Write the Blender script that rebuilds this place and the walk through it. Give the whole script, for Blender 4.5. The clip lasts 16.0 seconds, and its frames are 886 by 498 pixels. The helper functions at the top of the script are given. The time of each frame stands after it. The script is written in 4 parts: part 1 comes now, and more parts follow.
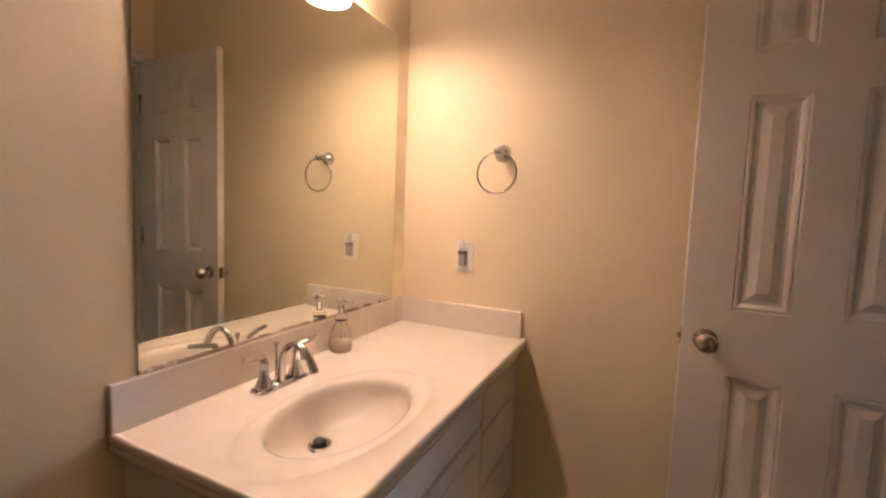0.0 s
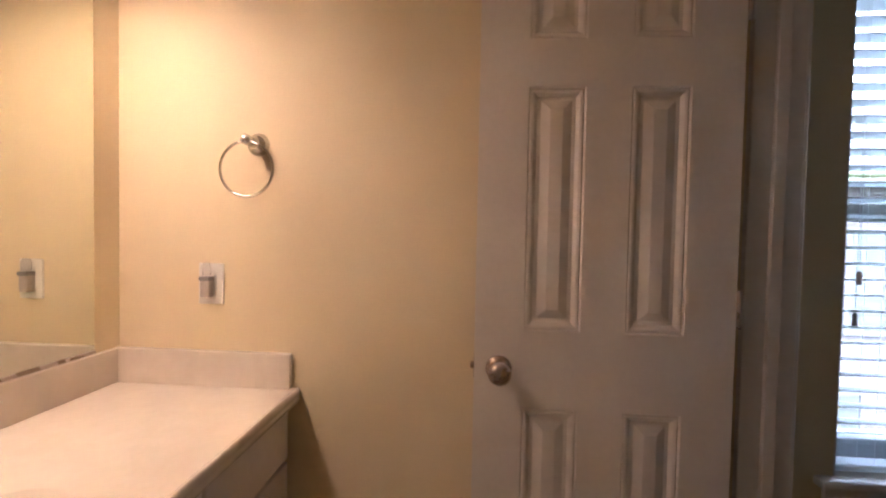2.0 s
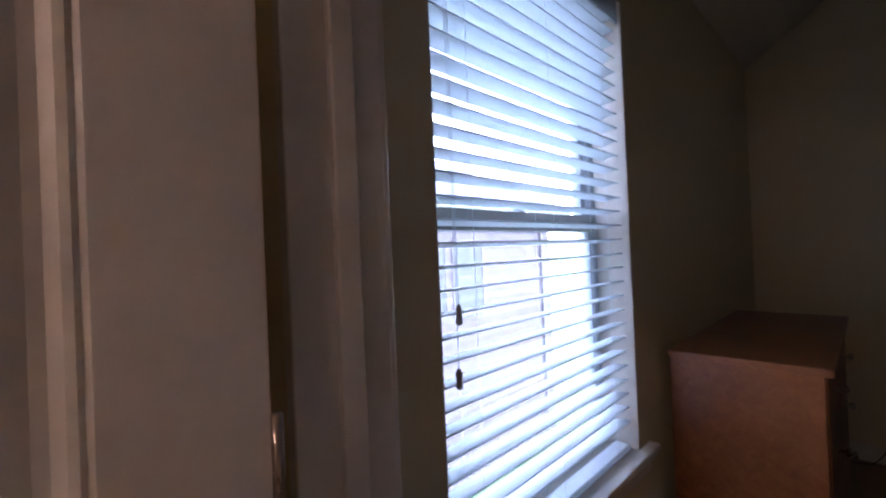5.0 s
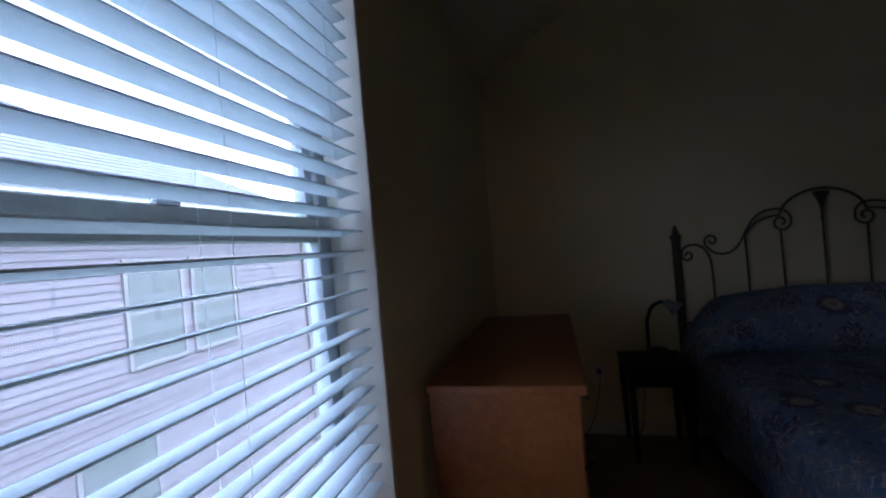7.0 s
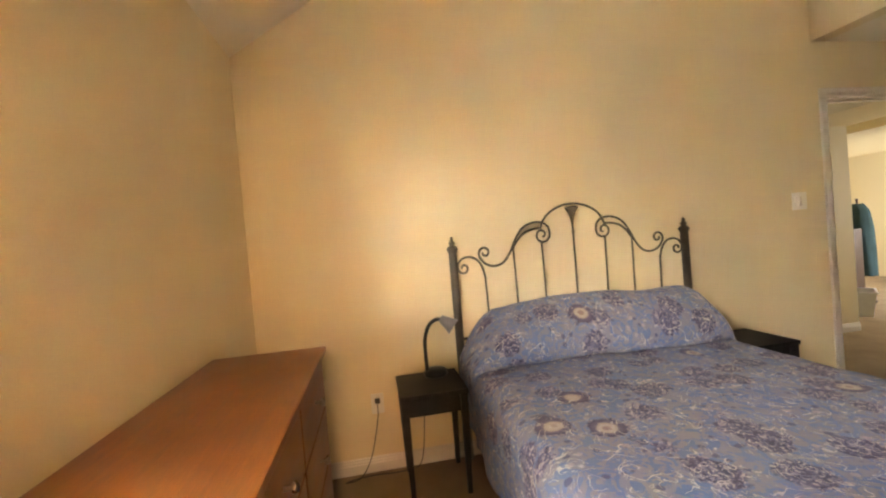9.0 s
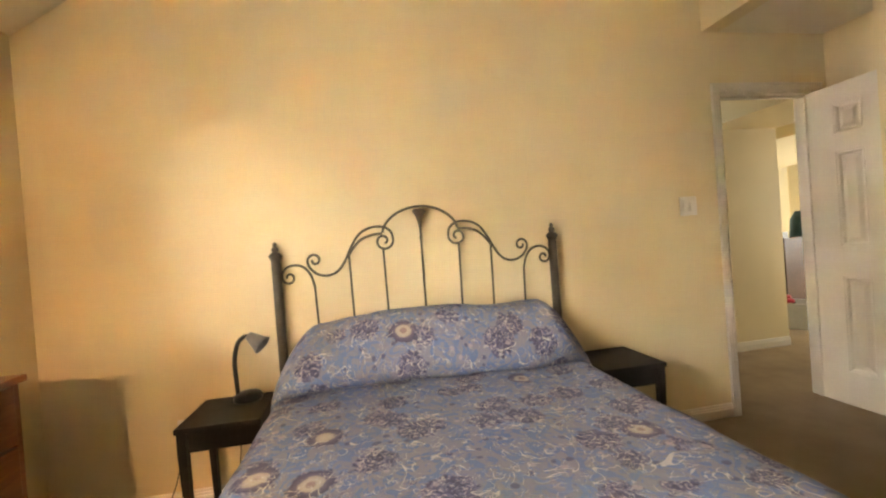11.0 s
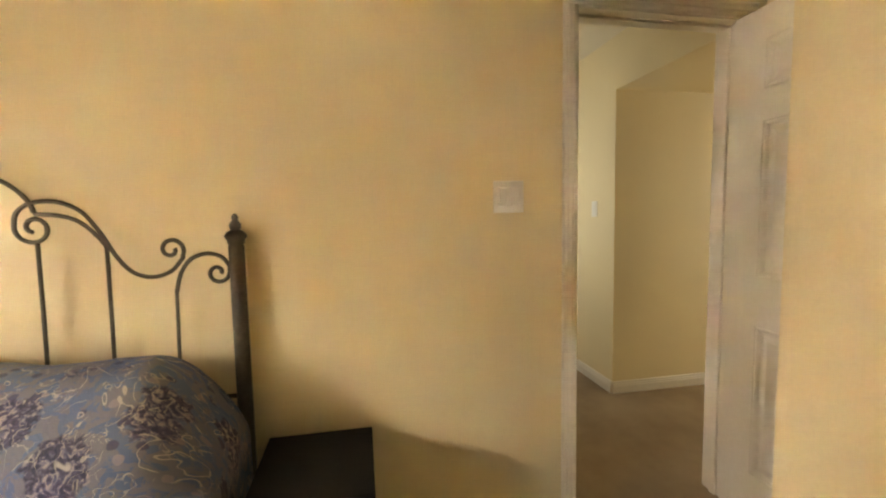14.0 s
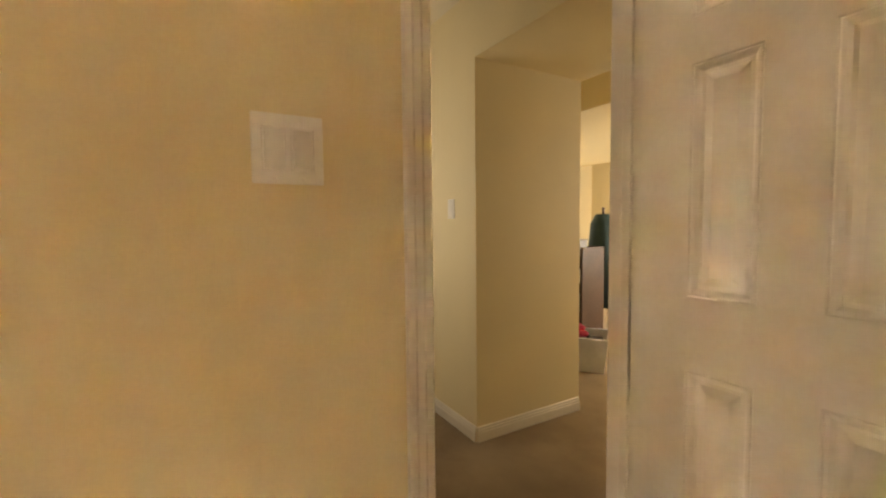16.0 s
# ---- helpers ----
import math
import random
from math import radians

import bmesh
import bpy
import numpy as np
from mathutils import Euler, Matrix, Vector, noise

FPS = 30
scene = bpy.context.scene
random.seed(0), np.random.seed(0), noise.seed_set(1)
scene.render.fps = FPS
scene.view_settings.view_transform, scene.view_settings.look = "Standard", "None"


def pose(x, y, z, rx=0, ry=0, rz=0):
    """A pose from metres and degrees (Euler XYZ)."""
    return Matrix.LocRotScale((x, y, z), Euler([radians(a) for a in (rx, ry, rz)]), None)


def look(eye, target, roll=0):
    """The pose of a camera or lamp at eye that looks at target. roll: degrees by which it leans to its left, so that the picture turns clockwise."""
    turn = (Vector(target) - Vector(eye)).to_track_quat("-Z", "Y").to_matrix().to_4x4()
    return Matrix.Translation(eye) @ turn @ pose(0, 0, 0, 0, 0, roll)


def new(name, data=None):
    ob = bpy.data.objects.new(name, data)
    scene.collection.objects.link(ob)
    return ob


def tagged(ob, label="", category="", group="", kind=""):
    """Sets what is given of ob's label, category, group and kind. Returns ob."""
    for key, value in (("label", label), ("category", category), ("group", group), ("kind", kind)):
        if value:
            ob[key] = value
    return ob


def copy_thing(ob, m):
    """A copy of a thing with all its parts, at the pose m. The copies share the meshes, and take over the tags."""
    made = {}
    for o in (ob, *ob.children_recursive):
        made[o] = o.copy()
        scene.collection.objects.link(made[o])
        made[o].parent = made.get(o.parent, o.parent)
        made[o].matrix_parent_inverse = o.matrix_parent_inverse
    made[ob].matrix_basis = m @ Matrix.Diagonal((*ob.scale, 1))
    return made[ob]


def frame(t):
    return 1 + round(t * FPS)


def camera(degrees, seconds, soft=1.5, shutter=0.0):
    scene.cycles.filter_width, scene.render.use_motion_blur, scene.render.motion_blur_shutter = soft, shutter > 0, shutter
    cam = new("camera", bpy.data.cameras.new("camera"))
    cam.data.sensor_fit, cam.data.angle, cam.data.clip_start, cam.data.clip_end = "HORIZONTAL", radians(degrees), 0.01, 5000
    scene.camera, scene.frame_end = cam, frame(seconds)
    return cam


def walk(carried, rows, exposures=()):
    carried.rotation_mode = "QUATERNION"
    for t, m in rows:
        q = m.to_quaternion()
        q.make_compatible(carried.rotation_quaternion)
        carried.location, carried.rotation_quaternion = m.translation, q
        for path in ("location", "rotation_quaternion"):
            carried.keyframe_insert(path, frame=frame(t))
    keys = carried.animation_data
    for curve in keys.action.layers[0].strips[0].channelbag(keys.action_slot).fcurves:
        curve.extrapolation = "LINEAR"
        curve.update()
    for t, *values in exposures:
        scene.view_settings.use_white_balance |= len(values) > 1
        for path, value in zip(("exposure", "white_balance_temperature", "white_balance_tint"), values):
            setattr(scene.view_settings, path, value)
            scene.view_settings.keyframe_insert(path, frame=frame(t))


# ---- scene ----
cam = camera(92.8, 16.0, soft=2.2)

PATH = [
    (0, (0.804, 0.887, 1.254), (-0.047, 2.691, 1.095), 2.1),
    (0.5, (0.843, 0.963, 1.251), (0.134, 2.829, 1.118), 2.0),
    (1, (0.887, 1.021, 1.251), (0.317, 2.931, 1.138), 1.8),
    (1.5, (0.91, 1.127, 1.252), (0.523, 3.088, 1.163), 1.6),
    (2, (0.918, 1.263, 1.243), (0.775, 3.257, 1.185), 1.1),
    (2.5, (0.961, 1.387, 1.243), (1.106, 3.382, 1.231), 0.7),
    (3, (1.049, 1.537, 1.258), (1.437, 3.499, 1.237), 0.2),
    (3.5, (1.124, 1.652, 1.275), (1.757, 3.549, 1.241), -0.1),
    (4, (1.198, 1.784, 1.266), (2.115, 3.561, 1.271), -1.1),
    (4.2, (1.230, 1.816, 1.268), (2.255, 3.532, 1.277), -1.4),
    (6.3, (1.707, 2.066, 1.258), (3.532, 2.884, 1.266), -4.2),
    (6.5, (1.753, 2.075, 1.261), (3.618, 2.797, 1.266), -4.5),
    (7, (1.84, 2.061, 1.27), (3.777, 2.561, 1.27), -4.8),
    (7.5, (1.946, 2.039, 1.296), (3.935, 2.241, 1.27), -4.6),
    (8, (2.074, 1.97, 1.291), (4.074, 1.96, 1.264), -4.9),
    (8.5, (2.228, 1.906, 1.264), (4.215, 1.678, 1.244), -4.9),
    (9, (2.276, 1.79, 1.276), (4.248, 1.459, 1.238), -4.9),
    (9.2, (2.308, 1.734, 1.238), (4.276, 1.375, 1.229), -4.8),
    (11.3, (2.426, 0.668, 1.21), (4.397, 0.329, 1.183), -4.2),
    (11.5, (2.453, 0.53, 1.202), (4.428, 0.218, 1.177), -4.0),
    (12, (2.523, 0.219, 1.215), (4.5, -0.081, 1.171), -3.5),
    (12.5, (2.65, -0.051, 1.259), (4.624, -0.354, 1.151), -2.9),
    (13, (2.841, -0.253, 1.281), (4.81, -0.58, 1.15), -2.3),
    (13.5, (3.042, -0.44, 1.295), (5.011, -0.759, 1.149), -1.9),
    (14, (3.216, -0.565, 1.278), (5.174, -0.939, 1.117), -1.1),
    (14.5, (3.423, -0.668, 1.253), (5.346, -1.199, 1.102), -0.7),
    (15, (3.606, -0.767, 1.24), (5.451, -1.528, 1.106), -0.7),
    (15.5, (3.778, -0.861, 1.228), (5.557, -1.766, 1.103), -0.8),
    (16, (3.95, -0.96, 1.211), (5.676, -1.964, 1.094), -0.6),
]

EXPOSURES = [
    (0, 2.4, 5300, 19), (2.0, 2.38, 5200, 18), (3.5, 2.58, 5450, 27), (4.2, 2.4, 5250, 30), (6.3, 1.3, 4900, 15), (7.0, 1.22, 4900, 15), (7.4, 1.25, 5000, 15),
    (8.0, 3.7, 6900, 20), (8.5, 5.4, 7700, 20), (9.0, 6.1, 8100, 19), (11.5, 6.3, 8400, 15), (13.5, 6.15, 9000, 15), (15, 6.0, 10800, 20), (16, 5.8, 12000, 24),
]
walk(cam, [(t, look(eye, target, roll)) for t, eye, target, roll in PATH], EXPOSURES)

# ---------------------------------------------------------------- world and sun
world = bpy.data.worlds.new("sky")
scene.world = world
world.use_nodes = True
wn = world.node_tree.nodes
sky = wn.new("ShaderNodeTexSky")
sky.sky_type = "NISHITA"
sky.sun_disc = False
sky.sun_elevation = radians(48)
sky.sun_rotation = radians(200)
sky.air_density = 1.2
sky.dust_density = 3.0
haze = wn.new("ShaderNodeHueSaturation")
haze.inputs["Saturation"].default_value = 0.42
haze.inputs["Value"].default_value = 6.5
world.node_tree.links.new(sky.outputs[0], haze.inputs["Color"])
world.node_tree.links.new(haze.outputs[0], wn["Background"].inputs[0])
wn["Background"].inputs[1].default_value = 0.15

sun_data = bpy.data.lights.new("sun", "SUN")
sun_data.energy = 0.6
sun_data.angle = radians(12)
sun_data.color = (1.0, 0.95, 0.87)
sun = new("sun", sun_data)
sun.matrix_world = look((0, 0, 0), (0.25, 0.62, -0.75))

BULB = 2.4

# ---------------------------------------------------------------- materials


def shader(name, rough=0.6, metal=0.0):
    m = bpy.data.materials.new(name)
    m.use_nodes = True
    nt = m.node_tree
    b = nt.nodes["Principled BSDF"]
    b.inputs["Roughness"].default_value = rough
    b.inputs["Metallic"].default_value = metal
    return m, nt, b


def noise_node(nt, scale, detail=3.0, rough=0.5, coord=None, distort=0.0):
    n = nt.nodes.new("ShaderNodeTexNoise")
    n.inputs["Scale"].default_value = scale
    n.inputs["Detail"].default_value = detail
    n.inputs["Roughness"].default_value = rough
    n.inputs["Distortion"].default_value = distort
    if coord is not None:
        nt.links.new(coord, n.inputs["Vector"])
    return n


def ramp_node(nt, src, stops):
    r = nt.nodes.new("ShaderNodeValToRGB")
    el = r.color_ramp.elements
    while len(el) < len(stops):
        el.new(0.5)
    for e, (p, c) in zip(el, stops):
        e.position = p
        e.color = (*c, 1.0)
    nt.links.new(src, r.inputs[0])
    return r


def mix_node(nt, fac, a, b, mode="MIX"):
    n = nt.nodes.new("ShaderNodeMixRGB")
    n.blend_type = mode
    for slot, v in (("Fac", fac), ("Color1", a), ("Color2", b)):
        if isinstance(v, bpy.types.NodeSocket):
            nt.links.new(v, n.inputs[slot])
        elif isinstance(v, (int, float)):
            n.inputs[slot].default_value = v
        else:
            n.inputs[slot].default_value = (*v, 1.0)
    return n.outputs[0]


def math_node(nt, op, a, b=0.0, c=0.0):
    n = nt.nodes.new("ShaderNodeMath")
    n.operation = op
    for k, v in enumerate((a, b, c)):
        if isinstance(v, bpy.types.NodeSocket):
            nt.links.new(v, n.inputs[k])
        else:
            n.inputs[k].default_value = v
    return n.outputs[0]


def bump_node(nt, b, height, strength=0.2, distance=0.002):
    n = nt.nodes.new("ShaderNodeBump")
    n.inputs["Strength"].default_value = strength
    n.inputs["Distance"].default_value = distance
    nt.links.new(height, n.inputs["Height"])
    nt.links.new(n.outputs[0], b.inputs["Normal"])


def coords(nt, which="Object"):
    return nt.nodes.new("ShaderNodeTexCoord").outputs[which]


def grained(name, dark, light, scale_a, scale_b, rough=0.6, metal=0.0, bump=0.15, bscale=None, dist=0.002):
    """A surface with a broad and a fine variation of colour, and a fine relief."""
    m, nt, b = shader(name, rough, metal)
    co = coords(nt)
    big = noise_node(nt, scale_a, 4.0, 0.55, co)
    small = noise_node(nt, scale_b, 4.0, 0.6, co)
    s = math_node(nt, "MULTIPLY_ADD", small.outputs[0], 0.45, math_node(nt, "MULTIPLY", big.outputs[0], 0.55))
    r = ramp_node(nt, s, [(0.32, dark), (0.68, light)])
    nt.links.new(r.outputs[0], b.inputs["Base Color"])
    rv = math_node(nt, "MULTIPLY_ADD", big.outputs[0], 0.16, rough - 0.08)
    nt.links.new(rv, b.inputs["Roughness"])
    if bump:
        t = noise_node(nt, bscale or scale_b, 3.0, 0.6, co)
        bump_node(nt, b, t.outputs[0], bump, dist)
    return m


WALL = grained("wall_paint", (0.70, 0.575, 0.355), (0.755, 0.63, 0.40), 1.3, 160.0, 0.62, bump=0.14, bscale=150.0, dist=0.0012)
CEIL = grained("ceiling_paint", (0.76, 0.68, 0.53), (0.80, 0.72, 0.57), 1.5, 90.0, 0.8, bump=0.5, bscale=110.0, dist=0.003)
WHITE = grained("white_enamel", (0.67, 0.605, 0.51), (0.74, 0.675, 0.58), 2.5, 60.0, 0.36, bump=0.05)
CABINET = grained("cabinet_enamel", (0.66, 0.61, 0.55), (0.74, 0.69, 0.63), 3.0, 50.0, 0.4, bump=0.06)
PLASTIC = grained("white_plastic", (0.74, 0.70, 0.63), (0.80, 0.76, 0.69), 8.0, 60.0, 0.35, bump=0.0)
# White vinyl toned grey: the backlit shade of frame and sashes is in the colour.
VINYL = grained("backlit_vinyl", (0.42, 0.45, 0.48), (0.50, 0.53, 0.56), 4.0, 70.0, 0.35, bump=0.03)
# The rail's shade is painted in: browner and darker than the sash vinyl.
RAIL = grained("shaded_rail_vinyl", (0.30, 0.29, 0.25), (0.38, 0.37, 0.32), 4.0, 70.0, 0.4, bump=0.03)
SLAT = grained("blind_slat", (0.82, 0.84, 0.85), (0.87, 0.89, 0.90), 3.0, 40.0, 0.42, bump=0.03)


def let_through(m, share, tint):
    """Lets part of the light pass through thin vinyl."""
    nt = m.node_tree
    out = nt.nodes["Material Output"]
    tr = nt.nodes.new("ShaderNodeBsdfTranslucent")
    tr.inputs["Color"].default_value = (*tint, 1)
    mx = nt.nodes.new("ShaderNodeMixShader")
    mx.inputs[0].default_value = share
    nt.links.new(nt.nodes["Principled BSDF"].outputs[0], mx.inputs[1])
    nt.links.new(tr.outputs[0], mx.inputs[2])
    nt.links.new(mx.outputs[0], out.inputs["Surface"])


let_through(SLAT, 0.35, (0.80, 0.86, 0.84))
# Pale blinds next door, toned dark so the boosted sky doesn't wash them out.
FARBLIND = grained("darkened_far_blind", (0.036, 0.041, 0.041), (0.047, 0.052, 0.052), 3.0, 40.0, 0.6, bump=0.0)
MARBLE = grained("cultured_marble", (0.68, 0.60, 0.49), (0.74, 0.665, 0.56), 5.0, 30.0, 0.16, bump=0.0)
CHROME = grained("chrome", (0.55, 0.53, 0.51), (0.64, 0.62, 0.60), 10.0, 200.0, 0.09, 1.0, bump=0.0)
NICKEL = grained("satin_nickel", (0.40, 0.33, 0.27), (0.50, 0.42, 0.35), 12.0, 200.0, 0.27, 1.0, bump=0.0)
IRON = grained("bronzed_iron", (0.062, 0.052, 0.037), (0.115, 0.10, 0.072), 9.0, 90.0, 0.5, 0.35, bump=0.15, bscale=140.0)
BLACK = grained("black_lacquer_wood", (0.009, 0.007, 0.006), (0.019, 0.015, 0.013), 6.0, 80.0, 0.5, bump=0.06)
BLACK.node_tree.nodes["Principled BSDF"].inputs["Specular IOR Level"].default_value = 0.22
LAMPBLACK = grained("black_lamp_enamel", (0.012, 0.012, 0.013), (0.022, 0.022, 0.024), 6.0, 80.0, 0.33, bump=0.0)
CORD = grained("brown_cord", (0.05, 0.04, 0.03), (0.08, 0.065, 0.05), 20.0, 80.0, 0.5, bump=0.0)
DARK = grained("dark_plastic", (0.03, 0.028, 0.027), (0.05, 0.047, 0.045), 12.0, 80.0, 0.45, bump=0.0)
GREY = grained("grey_plastic", (0.20, 0.185, 0.18), (0.28, 0.26, 0.25), 30.0, 90.0, 0.4, bump=0.0)
PALEGREY = grained("pale_grey_plastic", (0.36, 0.31, 0.28), (0.44, 0.39, 0.35), 30.0, 90.0, 0.4, bump=0.0)
SOAP = grained("cream_soap", (0.62, 0.48, 0.33), (0.70, 0.56, 0.40), 10.0, 60.0, 0.35, bump=0.0)
BOXSPRING = grained("boxspring_fabric", (0.40, 0.29, 0.18), (0.50, 0.38, 0.25), 6.0, 220.0, 0.85, bump=0.2)
VINYLFLOOR = grained("bath_floor_vinyl", (0.24, 0.19, 0.14), (0.32, 0.26, 0.20), 5.0, 40.0, 0.4, bump=0.05)
# Siding far darker than its paint: the shaded facade is put into the colour.
SIDING = grained("darkened_siding", (0.044, 0.039, 0.045), (0.055, 0.049, 0.056), 0.8, 12.0, 0.7, bump=0.1)
SHINGLE = grained("roof_shingle", (0.038, 0.041, 0.050), (0.066, 0.070, 0.083), 1.5, 22.0, 0.9, bump=0.4, dist=0.01)
FASCIA = grained("fascia_paint", (0.16, 0.18, 0.12), (0.20, 0.22, 0.155), 1.5, 20.0, 0.6, bump=0.05)
# Pale trim, darkened in step with the siding to offset the strong sky.
HOUSETRIM = grained("darkened_house_trim", (0.060, 0.058, 0.062), (0.074, 0.072, 0.076), 2.0, 30.0, 0.6, bump=0.05)
LAWN = grained("lawn_grass", (0.045, 0.075, 0.025), (0.09, 0.13, 0.045), 0.7, 14.0, 0.95, bump=0.8, dist=0.03)
TOYRED = grained("red_toy_plastic", (0.42, 0.02, 0.05), (0.55, 0.04, 0.08), 6.0, 40.0, 0.35, bump=0.0)
BIN = grained("milky_bin_plastic", (0.52, 0.55, 0.62), (0.62, 0.65, 0.72), 5.0, 40.0, 0.35, bump=0.0)
DARKWOOD = grained("dark_shelf_wood", (0.05, 0.025, 0.015), (0.10, 0.05, 0.03), 6.0, 50.0, 0.45, bump=0.05)
TEAL = grained("teal_cloth", (0.02, 0.05, 0.055), (0.04, 0.09, 0.10), 8.0, 160.0, 0.9, bump=0.2)


def carpet_material():
    m, nt, b = shader("tan_carpet", 0.95)
    co = coords(nt)
    big = noise_node(nt, 3.5, 5.0, 0.6, co)
    tuft = noise_node(nt, 260.0, 3.0, 0.7, co)
    s = math_node(nt, "MULTIPLY_ADD", tuft.outputs[0], 0.5, math_node(nt, "MULTIPLY", big.outputs[0], 0.5))
    r = ramp_node(nt, s, [(0.3, (0.21, 0.142, 0.086)), (0.7, (0.39, 0.285, 0.185))])
    nt.links.new(r.outputs[0], b.inputs["Base Color"])
    h = math_node(nt, "MULTIPLY_ADD", big.outputs[0], 1.4, tuft.outputs[0])
    bump_node(nt, b, h, 0.9, 0.006)
    return m


def wood_material(name, tones, along, rough=0.3):
    m, nt, b = shader(name, rough)
    co = coords(nt)
    mp = nt.nodes.new("ShaderNodeMapping")
    nt.links.new(co, mp.inputs[0])
    mp.inputs["Scale"].default_value = along
    g = noise_node(nt, 6.0, 6.0, 0.62, mp.outputs[0], 0.8)
    f = noise_node(nt, 60.0, 3.0, 0.6, mp.outputs[0])
    broad = noise_node(nt, 2.2, 3.0, 0.5, co)
    s = math_node(nt, "MULTIPLY_ADD", f.outputs[0], 0.3, math_node(nt, "MULTIPLY", g.outputs[0], 0.7))
    r = ramp_node(nt, s, [(0.3, tones[0]), (0.5, tones[1]), (0.7, tones[2])])
    c = mix_node(nt, 0.45, r.outputs[0], ramp_node(nt, broad.outputs[0], [(0.35, tones[0]), (0.65, tones[2])]).outputs[0])
    nt.links.new(c, b.inputs["Base Color"])
    nt.links.new(math_node(nt, "MULTIPLY_ADD", g.outputs[0], 0.25, rough - 0.1), b.inputs["Roughness"])
    bump_node(nt, b, f.outputs[0], 0.06, 0.001)
    return m


def quilt_material():
    """Blue printed cotton: plum and navy blossoms, cream medallions and curling cream sprigs."""
    m, nt, b = shader("blue_floral_quilt", 0.85)
    uv = coords(nt, "UV")

    def band(src, stops):
        return ramp_node(nt, src, stops).outputs[0]

    def vor(scale, src=uv, rnd=1.0):
        v = nt.nodes.new("ShaderNodeTexVoronoi")
        v.inputs["Scale"].default_value = scale
        v.inputs["Randomness"].default_value = rnd
        nt.links.new(src, v.inputs["Vector"])
        return v

    def split(src):
        n = nt.nodes.new("ShaderNodeSeparateColor")
        nt.links.new(src, n.inputs[0])
        return n.outputs

    mul = lambda a, c: math_node(nt, "MULTIPLY", a, c)
    col = band(noise_node(nt, 3.0, 3.0, 0.5, uv).outputs[0], [(0.35, (0.135, 0.20, 0.36)), (0.65, (0.185, 0.25, 0.39))])
    # soft grey leaves over the ground
    leaf = band(noise_node(nt, 17.0, 3.0, 0.6, uv, 1.8).outputs[0], [(0.46, (0, 0, 0)), (0.53, (1, 1, 1))])
    col = mix_node(nt, mul(leaf, 0.8), col, (0.285, 0.275, 0.29))
    # blossoms of many small petals
    big = vor(6.2)
    pick = split(big.outputs["Color"])
    petal = noise_node(nt, 34.0, 2.0, 0.5, uv, 0.4)
    d = math_node(nt, "MULTIPLY_ADD", petal.outputs[0], 0.30, big.outputs["Distance"])
    bloom = band(d, [(0.55, (1, 1, 1)), (0.60, (0, 0, 0))])
    tone = band(noise_node(nt, 55.0, 2.0, 0.55, uv, 1.5).outputs[0], [(0.38, (0.055, 0.055, 0.11)), (0.50, (0.13, 0.115, 0.19)), (0.56, (0.20, 0.20, 0.29)), (0.64, (0.50, 0.43, 0.42))])
    col = mix_node(nt, mul(mul(bloom, math_node(nt, "GREATER_THAN", pick[0], 0.22)), 0.92), col, tone)
    # medallions: dark halo, cream ring, rosy heart
    few = math_node(nt, "GREATER_THAN", pick[1], 0.90)
    d = math_node(nt, "MULTIPLY_ADD", petal.outputs[0], 0.10, math_node(nt, "MULTIPLY", big.outputs["Distance"], 0.95))
    disc = band(d, [(0.40, (1, 1, 1)), (0.43, (0, 0, 0))])
    hcol = band(d, [(0.14, (0.36, 0.25, 0.22)), (0.18, (0.56, 0.48, 0.38)), (0.25, (0.46, 0.38, 0.32)), (0.29, (0.17, 0.14, 0.20)), (0.40, (0.10, 0.09, 0.155))])
    col = mix_node(nt, mul(disc, few), col, hcol)
    # scattered small florets
    dots = vor(24.0)
    dp = split(dots.outputs["Color"])
    dd = math_node(nt, "MULTIPLY_ADD", petal.outputs[0], 0.35, dots.outputs["Distance"])
    dot = mul(band(dd, [(0.42, (1, 1, 1)), (0.47, (0, 0, 0))]), math_node(nt, "GREATER_THAN", dp[0], 0.52))
    col = mix_node(nt, mul(dot, 0.8), col, mix_node(nt, math_node(nt, "GREATER_THAN", dp[1], 0.6), (0.10, 0.10, 0.18), (0.42, 0.36, 0.38)))
    # curling cream sprigs: the thin contour lines of a warped noise, broken into strokes
    for scale, gap_scale, width, strength in ((7.5, 10.0, 0.013, 0.9), (15.0, 14.0, 0.021, 0.7)):
        n = noise_node(nt, scale, 1.0, 0.4, uv, 2.2)
        off = math_node(nt, "ABSOLUTE", math_node(nt, "SUBTRACT", n.outputs[0], 0.5))
        line = band(off, [(width * 0.5, (1, 1, 1)), (width, (0, 0, 0))])
        gap = band(noise_node(nt, gap_scale, 2.0, 0.5, uv).outputs[0], [(0.50, (0, 0, 0)), (0.54, (1, 1, 1))])
        col = mix_node(nt, mul(mul(line, gap), strength), col, (0.66, 0.61, 0.54))
    col = mix_node(nt, 1.0, col, (0.80, 0.80, 0.82), "MULTIPLY")
    nt.links.new(col, b.inputs["Base Color"])
    puff = noise_node(nt, 24.0, 3.0, 0.6, uv)
    weave = noise_node(nt, 420.0, 1.0, 0.5, uv)
    bump_node(nt, b, math_node(nt, "MULTIPLY_ADD", weave.outputs[0], 0.12, puff.outputs[0]), 0.6, 0.007)
    return m


def mirror_material():
    m, nt, b = shader("mirror_silver", 0.0, 1.0)
    b.inputs["Base Color"].default_value = (0.80, 0.82, 0.74, 1)
    return m


